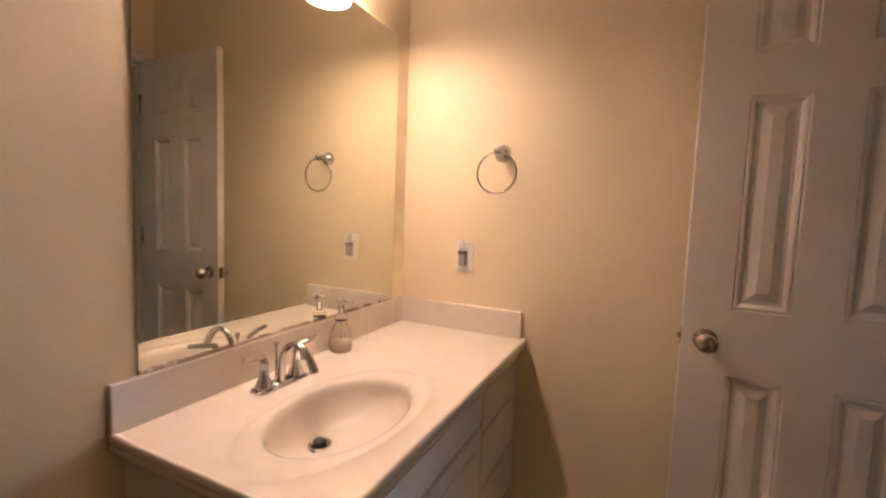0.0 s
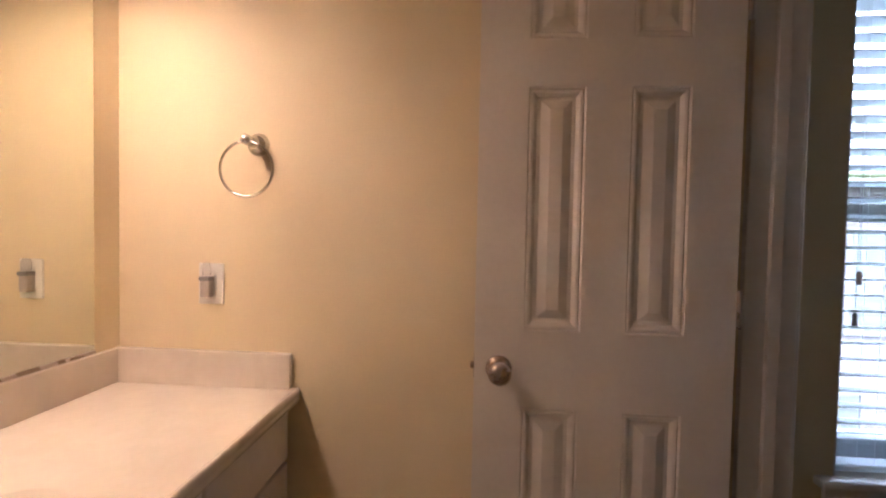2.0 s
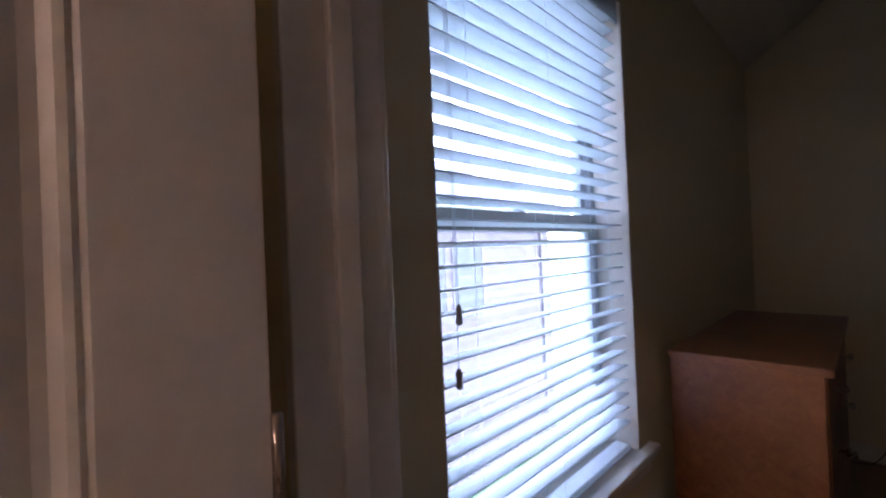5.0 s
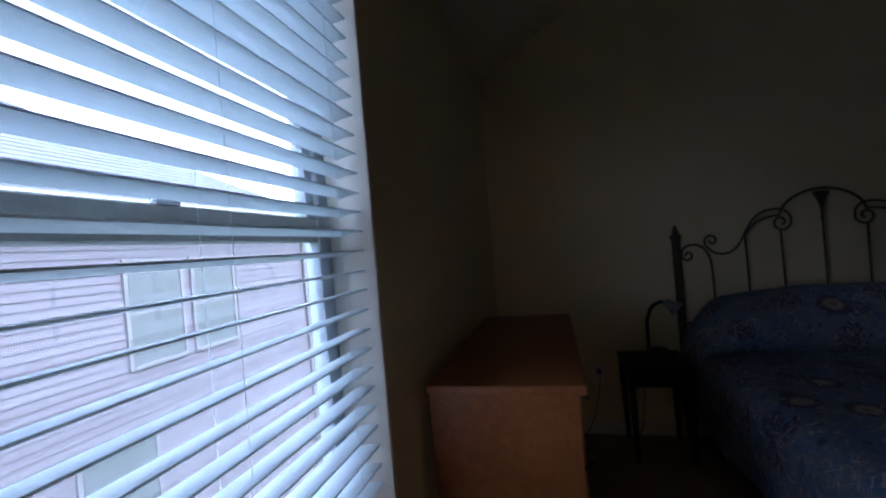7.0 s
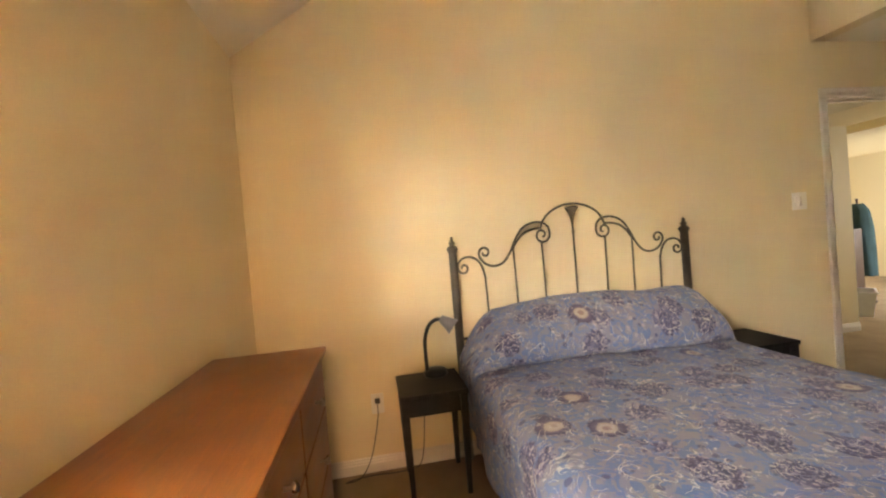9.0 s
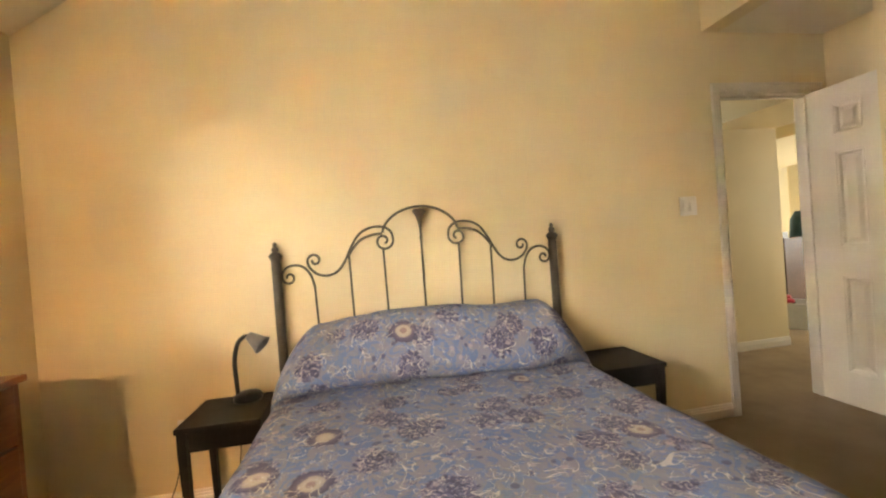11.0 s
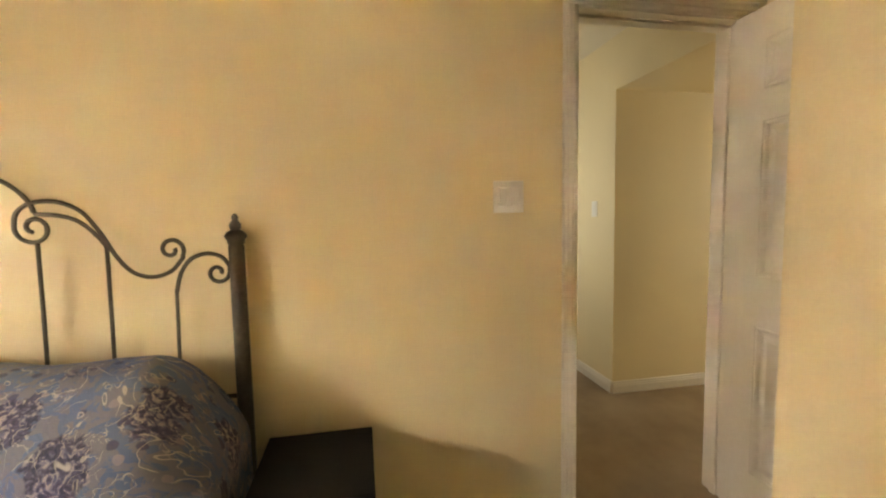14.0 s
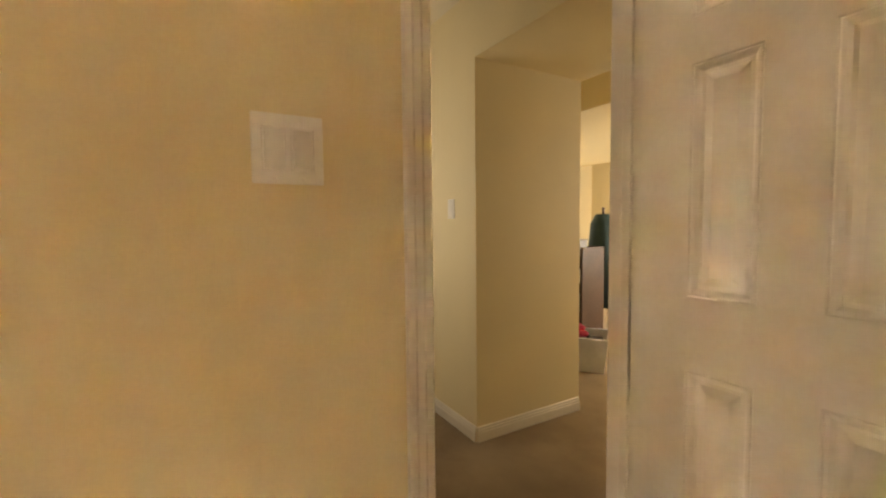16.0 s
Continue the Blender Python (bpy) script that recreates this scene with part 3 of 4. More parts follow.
def make_window():
    ob = tagged(new("window_1"), "white vinyl single-hung window in a deep recess, backlit shade painted grey", "window", kind="structure")
    y0, y1 = 2.565, 2.612
    f = 0.045
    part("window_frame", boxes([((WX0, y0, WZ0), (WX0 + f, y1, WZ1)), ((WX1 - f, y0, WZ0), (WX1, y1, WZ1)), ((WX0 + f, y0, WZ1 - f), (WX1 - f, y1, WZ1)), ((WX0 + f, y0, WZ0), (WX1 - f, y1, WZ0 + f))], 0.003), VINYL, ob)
    # sashes
    a, b = WX0 + f, WX1 - f
    s = 0.034
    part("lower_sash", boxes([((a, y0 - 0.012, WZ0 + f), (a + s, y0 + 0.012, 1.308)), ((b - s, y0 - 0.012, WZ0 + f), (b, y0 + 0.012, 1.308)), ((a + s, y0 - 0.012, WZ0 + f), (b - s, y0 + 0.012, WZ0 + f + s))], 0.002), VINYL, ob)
    part("meeting_rail", box((a, y0 - 0.016, 1.308), (b, y0 + 0.02, 1.360), 0.003), RAIL, ob, "vinyl meeting rail, its shade painted in as grey-brown")
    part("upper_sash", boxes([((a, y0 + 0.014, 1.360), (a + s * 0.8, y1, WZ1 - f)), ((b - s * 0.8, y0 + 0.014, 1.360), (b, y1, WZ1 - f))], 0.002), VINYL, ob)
    for z0, z1, y in ((WZ0 + f + s, 1.308, y0), (1.360, WZ1 - f, y0 + 0.028)):
        g = part("pane", box((a + 0.01, y, z0 - 0.004), (b - 0.01, y + 0.004, z1 + 0.004)), GLASS, ob)
        g.visible_shadow = False
    lock = part("sash_lock", lathe([(0.0, 0.0), (0.018, 0.0), (0.018, 0.006), (0.010, 0.012), (0.0, 0.012)], 14, at=(2.30, y0 - 0.004, 1.360)), VINYL, ob, smooth=True)
    return ob


make_window()
sill = part("window_sill", box((WX0 - 0.05, 2.42, WZ0 - 0.024), (WX1 + 0.085, 2.60, WZ0), 0.007, 2), WHITE)
tagged(sill, "white painted window stool with rounded nose", "window sill", kind="structure")
apron = part("trim", box((WX0 - 0.03, 2.443, WZ0 - 0.082), (WX1 + 0.06, NORTH, WZ0 - 0.025), 0.003), WHITE)
tagged(apron, "white painted apron under the window stool", "trim", kind="structure")
liner = part("trim", boxes([((WX0, NORTH + 0.001, WZ0), (WX0 + 0.006, 2.565, WZ1)), ((WX1 - 0.006, NORTH + 0.001, WZ0), (WX1, 2.565, WZ1)), ((WX0 + 0.006, NORTH + 0.001, WZ1 - 0.006), (WX1 - 0.006, 2.565, WZ1))]), WHITE)
tagged(liner, "white painted plaster return of the window recess", "trim", kind="structure")


def slat_mesh(length):
    """One faux-wood slat, slightly crowned, along x."""
    bm = bmesh.new()
    half, t = 0.0245, 0.0016
    rows = []
    for x in (-length / 2, length / 2):
        ring = [(y, 0.0022 * (1 - (y / half) ** 2) + t) for y in (-half, -half * 0.5, 0, half * 0.5, half)]
        ring += [(y, 0.0022 * (1 - (y / half) ** 2) - t) for y in (half, half * 0.5, 0, -half * 0.5, -half)]
        rows.append([bm.verts.new((x, y, z)) for y, z in ring])
    n = len(rows[0])
    for k in range(n):
        bm.faces.new((rows[0][k], rows[0][(k + 1) % n], rows[1][(k + 1) % n], rows[1][k]))
    bm.faces.new(rows[0][::-1])
    bm.faces.new(rows[1])
    return bm


def make_blind():
    ob = thing("window_blind", "white faux-wood venetian blind with open slats", "blind", pose(2.310, 2.493, 0))
    L = 0.804
    part("headrail", box((-L / 2 - 0.005, -0.026, WZ1 - 0.058), (L / 2 + 0.005, 0.026, WZ1 - 0.008), 0.003), SLAT, ob)
    part("cord_lock", box((-0.418, -0.082, WZ1 - 0.078), (-0.392, -0.036, WZ1 - 0.055), 0.003), SLAT, ob)
    part("valance", box((-L / 2 - 0.008, -0.036, WZ1 - 0.078), (L / 2 + 0.008, -0.028, WZ1 - 0.008), 0.003), SLAT, ob)
    me = mesh_from("slat", slat_mesh(L), SLAT)
    z = WZ1 - 0.100
    pitch = 0.0435
    while z > WZ0 + 0.05:
        s = new("slat", me)
        s.parent = ob
        s.matrix_basis = pose(random.uniform(-0.002, 0.002), 0, z, -7.5 + random.uniform(-1.2, 1.2), random.uniform(-0.12, 0.12), 0)
        z -= pitch
    part("bottom_rail", box((-L / 2, -0.025, WZ0 + 0.006), (L / 2, 0.025, WZ0 + 0.024), 0.004), SLAT, ob)
    for x in (-0.30, 0.0, 0.30):
        for y in (-0.026, 0.026):
            part("ladder_cord", tube([(x, y, WZ1 - 0.06), (x, y, WZ0 + 0.02)], 0.0005, 5), SLAT, ob)
    for x, zb in ((-0.402, 1.174), (-0.408, 1.067)):
        cord = part("pull_cord", tube([(x, -0.075, WZ1 - 0.07), (x, -0.075, zb)], 0.0006, 5), SLAT, ob)
        part("tassel", lathe([(0.003, 0.0), (0.0065, -0.008), (0.0048, -0.018), (0.0065, -0.03), (0.004, -0.034)], 10, at=(x, -0.075, zb)), PALEGREY, cord, "small grey cord tassel", True)
    return ob


make_blind()


def make_house():
    """The neighbour's house: lap siding, hip roof and paired windows."""
    ob = thing("neighbour_house", "grey lap-sided house with shingled hip roof", "house", pose(0, 0, 0))
    Y, X0, X1, zb, ze = 8.5, -9.0, 12.2, -4.2, 2.35
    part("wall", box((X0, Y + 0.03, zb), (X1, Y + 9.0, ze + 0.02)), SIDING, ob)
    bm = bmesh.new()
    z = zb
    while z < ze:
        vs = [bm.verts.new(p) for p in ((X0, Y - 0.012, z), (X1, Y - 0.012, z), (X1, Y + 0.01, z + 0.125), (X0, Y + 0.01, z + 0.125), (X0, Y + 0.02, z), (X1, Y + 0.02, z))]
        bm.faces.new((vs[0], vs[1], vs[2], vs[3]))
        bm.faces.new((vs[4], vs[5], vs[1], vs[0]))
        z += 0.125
    part("siding", bm, SIDING, ob, "overlapping grey lap siding, darkened against the bright sky")
    # hip roof
    o, rise, run = 0.45, 2.9, 4.9
    bm = bmesh.new()
    e = [bm.verts.new(p) for p in ((X0 - o, Y - o, ze), (X1 + o, Y - o, ze), (X1 + o, Y + 9 + o, ze), (X0 - o, Y + 9 + o, ze))]
    r = [bm.verts.new(p) for p in ((X0 + run - o, Y + 4.5, ze + rise), (X1 - run + o, Y + 4.5, ze + rise))]
    for q in ((e[0], e[1], r[1], r[0]), (e[1], e[2], r[1]), (e[2], e[3], r[0], r[1]), (e[3], e[0], r[0]), tuple(reversed(e))):
        bm.faces.new(q)
    roof = part("roof", bm, SHINGLE, ob, "grey asphalt shingle hip roof")
    bm = bmesh.new()
    n = 26
    for k in range(1, n):
        t = k / n
        y, z = Y - o + t * (4.5 + o), ze + t * rise
        a, b = X0 - o + t * run + 0.05, X1 + o - t * run - 0.05
        add_box(bm, (a, y - 0.012, z - 0.004), (b, y + 0.012, z + 0.014))
    part("shingle_course", bm, SHINGLE, ob, "raised butts of the shingle courses")
    part("fascia", boxes([((X0 - o, Y - o - 0.03, ze - 0.17), (X1 + o, Y - o, ze + 0.01)), ((X1 + o, Y - o - 0.03, ze - 0.17), (X1 + o + 0.03, Y + 9 + o, ze + 0.01))]), FASCIA, ob, "green-painted fascia board")
    part("gutter", tube([(X0 - o, Y - o - 0.08, ze - 0.03), (X1 + o, Y - o - 0.08, ze - 0.03)], 0.055, 8, up=(0, 0, 1)), FASCIA, ob, smooth=True)
    part("downspout", box((X1 - 0.5, Y - 0.09, zb), (X1 - 0.42, Y - 0.02, ze - 0.1), 0.01), HOUSETRIM, ob)
    for x, w, zt, zo in ((-1.6, 0.95, 1.45, -0.15), (4.05, 0.95, 1.45, -0.15), (6.95, 0.95, 1.45, -0.15), (8.2, 0.95, 1.45, -0.15), (6.1, 1.1, -1.2, -2.4), (2.4, 1.1, -1.2, -2.4)):
        win = part("window", boxes([((x - 0.07, Y - 0.05, zo - 0.07), (x, Y, zt + 0.07)), ((x + w, Y - 0.05, zo - 0.07), (x + w + 0.07, Y, zt + 0.07)), ((x, Y - 0.05, zt), (x + w, Y, zt + 0.07)), ((x, Y - 0.06, zo - 0.07), (x + w, Y, zo)), ((x, Y - 0.035, 0.5 * (zt + zo) - 0.03), (x + w, Y, 0.5 * (zt + zo) + 0.03))], 0.006), HOUSETRIM, ob, "neighbour window, its pale trim darkened against the bright sky")
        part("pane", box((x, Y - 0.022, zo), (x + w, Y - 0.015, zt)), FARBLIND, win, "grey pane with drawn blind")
        bm = bmesh.new()
        z = zo + 0.02
        while z < zt - 0.02:
            add_box(bm, (x + 0.02, Y - 0.030, z), (x + w - 0.02, Y - 0.022, z + 0.030))
            z += 0.048
        part("shade", bm, FARBLIND, win, "closed pale blind behind the pane, darkened against the bright sky")
    return ob


make_house()

# ---------------------------------------------------------------- bathroom things


def make_vanity():
    ob = thing("vanity_cabinet", "white painted vanity cabinet with false front, doors and drawers", "cabinet", pose(0, 0, -0.032))
    Y0, Y1, X1 = 1.344, 2.398, 0.401
    for y in (Y0, Y1 - 0.016):
        part("side_panel", box((BATH_W + 0.002, y, 0.10), (X1 - 0.02, y + 0.016, 0.804), 0.001), CABINET, ob)
    part("back_panel", box((BATH_W + 0.002, Y0 + 0.016, 0.116), (BATH_W + 0.010, Y1 - 0.016, 0.804)), CABINET, ob)
    part("bottom_panel", box((BATH_W + 0.002, Y0 + 0.016, 0.10), (X1 - 0.02, Y1 - 0.016, 0.116)), CABINET, ob)
    part("plinth", box((BATH_W + 0.002, Y0 + 0.01, 0.032), (X1 - 0.075, Y1, 0.099), 0.001), CABINET, ob)
    part("face_frame", boxes([((X1 - 0.02, Y0, 0.10), (X1, Y0 + 0.035, 0.804)), ((X1 - 0.02, 2.000, 0.10), (X1, 2.035, 0.804)), ((X1 - 0.02, Y1 - 0.03, 0.10), (X1, Y1, 0.804)), ((X1 - 0.02, Y0 + 0.035, 0.78), (X1, 2.000, 0.804)), ((X1 - 0.02, 2.035, 0.78), (X1, Y1 - 0.03, 0.804)), ((X1 - 0.02, Y0 + 0.035, 0.10), (X1, 2.000, 0.13)), ((X1 - 0.02, 2.035, 0.10), (X1, Y1 - 0.03, 0.13))], 0.001), CABINET, ob)

    def front(name, y0, y1, z0, z1, raised=False):
        b = box((X1 + 0.001, y0, z0), (X1 + 0.018, y1, z1), 0.004, 2)
        p = part(name, b, CABINET, ob)
        if raised:
            part("field", box((X1 + 0.0175, y0 + 0.05, z0 + 0.05), (X1 + 0.023, y1 - 0.05, z1 - 0.05), 0.004), CABINET, p)
        return p

    front("false_front", Y0 + 0.022, 2.011, 0.690, 0.796)
    front("door", Y0 + 0.022, 1.675, 0.115, 0.680, True)
    front("door", 1.681, 2.011, 0.115, 0.680, True)
    for z0, z1 in ((0.655, 0.796), (0.475, 0.645), (0.295, 0.465), (0.115, 0.285)):
        front("drawer", 2.024, Y1 - 0.018, z0, z1)
    return ob


make_vanity()
CY0, CX1, CZ = 1.318, 0.444, 0.813
SPLASH = -0.080      # face of the backsplash
SKX, SKY, SA, SB = 0.222, 1.632, 0.130, 0.197     # bowl: centre, half depth, half length


def make_countertop():
    """A cultured-marble top with a moulded oval bowl, a drip edge and low splashes."""
    ob = thing("vanity_countertop", "cream cultured-marble vanity top with moulded oval sink", "countertop")
    bm = bmesh.new()
    steps = 64
    rings = []

    def ring(fn):
        rings.append([bm.verts.new(fn(2 * math.pi * k / steps)) for k in range(steps)])

    def rect(a):
        c, s = math.cos(a), math.sin(a)
        x0, x1, y0, y1 = BATH_W + 0.002 - SKX, CX1 - 0.006 - SKX, CY0 + 0.006 - SKY, BATH_N - 0.002 - SKY
        t = min((x1 / c if c > 1e-9 else (x0 / c if c < -1e-9 else 1e9)), (y1 / s if s > 1e-9 else (y0 / s if s < -1e-9 else 1e9)))
        x, y = t * c, t * s
        for cx in (x0, x1):
            for cy in (y0, y1):
                if abs(math.atan2(cy, cx) - math.atan2(y, x)) <= math.pi / steps:
                    x, y = cx, cy
        return SKX + x, SKY + y

    ring(lambda a: (*rect(a), CZ))
    for k, z in ((1.26, CZ), (1.22, CZ - 0.0045), (1.17, CZ - 0.003), (1.05, CZ - 0.005), (1.0, CZ - 0.010), (0.98, CZ - 0.026), (0.95, CZ - 0.046), (0.89, CZ - 0.066), (0.78, CZ - 0.084), (0.62, CZ - 0.096), (0.42, CZ - 0.103), (0.26, CZ - 0.107), (0.16, CZ - 0.109)):
        ring(lambda a, k=k, z=z: (SKX + SA * k * math.cos(a) - 0.086 * (1 - min(k, 1.0)) ** 1.3, SKY + SB * (k if k < 1.1 else k * 1.18) * math.sin(a), z))
    for a, b in zip(rings, rings[1:]):
        for k in range(steps):
            bm.faces.new((a[k], a[(k + 1) % steps], b[(k + 1) % steps], b[k]))
    part("basin_top", bm, MARBLE, ob, smooth=True)
    # drip edge along the front and the free end
    bm = bmesh.new()
    prof = [(-0.006, 0.0), (-0.001, 0.003), (0.004, 0.0015), (0.006, -0.004), (0.006, -0.016), (0.002, -0.020), (0.004, -0.026), (0.001, -0.040), (-0.03, -0.040)]
    line = [(BATH_W + 0.002, CY0), (CX1 - 0.006, CY0), (CX1 - 0.006, BATH_N - 0.002)]
    norms = [(0, -1), (1, -1), (1, 0)]
    rows = []
    for (x, y), (nx, ny) in zip(line, norms):
        rows.append([bm.verts.new((x + nx * o if nx else x, (y + 0.006 if ny else y) + ny * o, CZ + z)) for o, z in prof])
    for a, b in zip(rows, rows[1:]):
        for k in range(len(prof) - 1):
            bm.faces.new((a[k], b[k], b[k + 1], a[k + 1]))
    part("front_edge", bm, MARBLE, ob, smooth=True)
    part("backsplash", box((BATH_W + 0.001, CY0, CZ - 0.002), (SPLASH, BATH_N - 0.002, 0.912), 0.004, 2), MARBLE, ob)
    part("side_splash", box((SPLASH, BATH_N - 0.021, CZ - 0.002), (0.422, BATH_N - 0.002, 0.912), 0.004, 2), MARBLE, ob)
    drain = part("drain", lathe([(0.028, -0.108), (0.027, -0.1045), (0.023, -0.1045), (0.020, -0.108), (0.019, -0.130), (0.0, -0.130)], 24, at=(SKX - 0.072, SKY, CZ)), CHROME, ob, "chrome drain ring", True)
    part("stopper", lathe([(0.0, -0.129), (0.0155, -0.129), (0.0155, -0.098), (0.013, -0.095), (0.0, -0.0945)], 20, at=(SKX - 0.072, SKY, CZ)), DARK, drain, "dark pop-up stopper", True)
    return ob


make_countertop()


def make_faucet():
    ob = thing("faucet", "polished chrome two-handle centerset faucet with arched spout", "faucet", pose(0.0, 1.656, CZ - 0.002))
    base = boxes([((-0.026, -0.078, 0.0), (0.026, 0.078, 0.012))])
    bmesh.ops.bevel(base, geom=[e for e in base.edges], offset=0.008, segments=3, affect="EDGES")
    part("base_plate", base, CHROME, ob, smooth=True)
    body = [(0.021, 0.0), (0.0215, 0.008), (0.0165, 0.012), (0.0175, 0.019), (0.0125, 0.027), (0.0100, 0.046), (0.0085, 0.058), (0.0105, 0.062), (0.0100, 0.068), (0.0065, 0.073), (0.0055, 0.082), (0.0, 0.084)]
    for s in (-1, 1):
        h = part("handle_body", lathe(body, 24, at=(0, s * 0.052, 0.008)), CHROME, ob, smooth=True)
        pts = [(0, s * 0.052, 0.086), (0.004, s * 0.068, 0.090), (0.008, s * 0.092, 0.095), (0.010, s * 0.118, 0.099)]
        part("lever", tube(smooth_line(pts, 5), [0.0065 - 0.00035 * abs(k - 9) * (0.2 if k < 9 else 0.5) for k in range(16)], 10), CHROME, h, smooth=True)
    spout = smooth_line([(0, 0, 0.008), (0.002, 0, 0.055), (0.014, 0, 0.092), (0.045, 0, 0.112), (0.080, 0, 0.100), (0.104, 0, 0.068), (0.110, 0, 0.052)], 6)
    n = len(spout)
    part("spout", tube(spout, [0.0135 - 0.0055 * min(1.0, k / 10) + 0.0035 * max(0.0, (k - n * 0.45) / (n * 0.55)) for k in range(n)], 14, up=(0, 1, 0)), CHROME, ob, smooth=True)
    part("lift_rod", lathe([(0.003, 0.0), (0.003, 0.085), (0.006, 0.088), (0.0065, 0.094), (0.0035, 0.099), (0.0, 0.100)], 12, at=(-0.016, 0.0, 0.012)), CHROME, ob, smooth=True)
    return ob


make_faucet()


def make_soap():
    ob = thing("soap_dispenser", "clear acrylic soap pump nearly empty on the counter", "soap dispenser", pose(-0.042, 1.943, CZ))
    part("bottle", lathe([(0.0, 0.001), (0.033, 0.001), (0.0355, 0.005), (0.0350, 0.040), (0.030, 0.066), (0.020, 0.084), (0.0150, 0.092), (0.0150, 0.098), (0.0, 0.098)], 28), CLEAR, ob, "clear shouldered acrylic bottle", True)
    part("soap", lathe([(0.0, 0.003), (0.0315, 0.003), (0.0335, 0.007), (0.0333, 0.033), (0.0, 0.034)], 28), SOAP, ob, "cream liquid soap", True)
    part("dip_tube", lathe([(0.0022, 0.034), (0.0022, 0.096)], 8), CLEAR, ob, smooth=True)
    part("collar", lathe([(0.019, 0.098), (0.021, 0.101), (0.021, 0.112), (0.010, 0.116), (0.0075, 0.148), (0.0, 0.148)], 20), CLEAR, ob, smooth=True)
    head = part("pump_head", lathe([(0.007, 0.146), (0.014, 0.150), (0.0175, 0.160), (0.016, 0.167), (0.0, 0.169)], 20), CLEAR, ob, smooth=True)
    part("nozzle", tube([(0.012, 0.0, 0.160), (0.026, 0.006, 0.161), (0.038, 0.010, 0.157)], [0.006, 0.005, 0.004], 10, up=(0, 0, 1)), CLEAR, head, smooth=True)
    return ob


make_soap()


def make_mirror():
    ob = thing("wall_mirror", "large frameless plate mirror resting on the backsplash", "mirror")
    part("glass_plate", box((BATH_W + 0.0005, 1.371, 0.921), (BATH_W + 0.0055, 2.315, 1.932), 0.001), MIRROR, ob)
    part("channel", box((BATH_W + 0.0003, 1.371, 0.9135), (BATH_W + 0.009, 2.315, 0.9215), 0.0006), NICKEL, ob, "thin metal channel")
    return ob


make_mirror()


def make_vanity_light():
    ob = thing("vanity_light", "chrome bath bar with frosted glass shades, switched on", "wall lamp", pose(BATH_W, 1.81, 2.15))
    part("backplate", box((0.002, -0.33, -0.05), (0.030, 0.33, 0.05), 0.010, 2), CHROME, ob)
    for y in (-0.23, 0.0, 0.23):
        arm = part("arm", tube(smooth_line([(0.028, y, 0.0), (0.075, y, 0.018), (0.110, y, 0.0), (0.118, y, -0.040)], 6), 0.008, 10, up=(0, 1, 0)), CHROME, ob, smooth=True)
        part("socket", lathe([(0.0, -0.036), (0.022, -0.036), (0.025, -0.060), (0.0, -0.062)], 18, at=(0.118, y, 0)), CHROME, arm, smooth=True)
        part("shade", lathe([(0.0, -0.058), (0.022, -0.060), (0.045, -0.085), (0.062, -0.125), (0.072, -0.165), (0.078, -0.190), (0.074, -0.190), (0.066, -0.160), (0.040, -0.090), (0.0, -0.070)], 24, at=(0.118, y, 0)), SHADE, arm, "glowing frosted glass shade", True)
        part("bulb", lathe([(0.0, -0.085), (0.014, -0.090), (0.018, -0.110), (0.030, -0.130), (0.035, -0.152), (0.026, -0.176), (0.0, -0.184)], 18, at=(0.118, y, 0)), BULBGLOW, arm, "lit round bulb", True)
    return ob


make_vanity_light()


def make_towel_ring():
    ob = thing("towel_ring", "polished chrome towel ring on a round rose", "towel ring", pose(0.321, BATH_N, 1.487))
    part("rose", lathe([(0.0, 0.0), (0.030, 0.0), (0.031, -0.004), (0.026, -0.008), (0.027, -0.012), (0.020, -0.018), (0.012, -0.022), (0.009, -0.052), (0.014, -0.060), (0.014, -0.073), (0.006, -0.080), (0.0, -0.081)], 28, "Y"), CHROME, ob, smooth=True)
    R = 0.072
    pts = [(R * math.sin(a), -0.067, -R + R * math.cos(a) - 0.004) for a in [2 * math.pi * k / 48 for k in range(49)]]
    part("ring", tube(pts, 0.0036, 10, up=(0, 1, 0)), CHROME, ob, smooth=True)
    return ob


make_towel_ring()


def make_bath_outlet():
    ob = thing("wall_outlet", "ivory outlet plate with a grey plug-in night light", "outlet", pose(0.186, BATH_N, 1.099))
    part("plate", box((-0.036, -0.006, -0.0575), (0.036, 0.0, 0.0575), 0.003, 2), PLASTIC, ob)
    part("receptacle", box((-0.0165, -0.0078, -0.034), (0.0165, -0.0055, 0.034), 0.001), PLASTIC, ob)
    part("plug_body", box((-0.016, -0.032, -0.036), (0.010, -0.0075, 0.018), 0.004, 2), PALEGREY, ob, "pale grey night-light body")
    part("sensor_cap", box((-0.018, -0.036, 0.010), (0.012, -0.0082, 0.022), 0.004, 2), GREY, ob, "grey sensor cap")
    part("lens", lathe([(0.011, 0.026), (0.012, 0.050), (0.008, 0.058), (0.0, 0.060)], 14, at=(-0.003, -0.021, 0)), CLEAR, ob, "clear lens cover", True)
    return ob


make_bath_outlet()

# ---------------------------------------------------------------- bedroom things


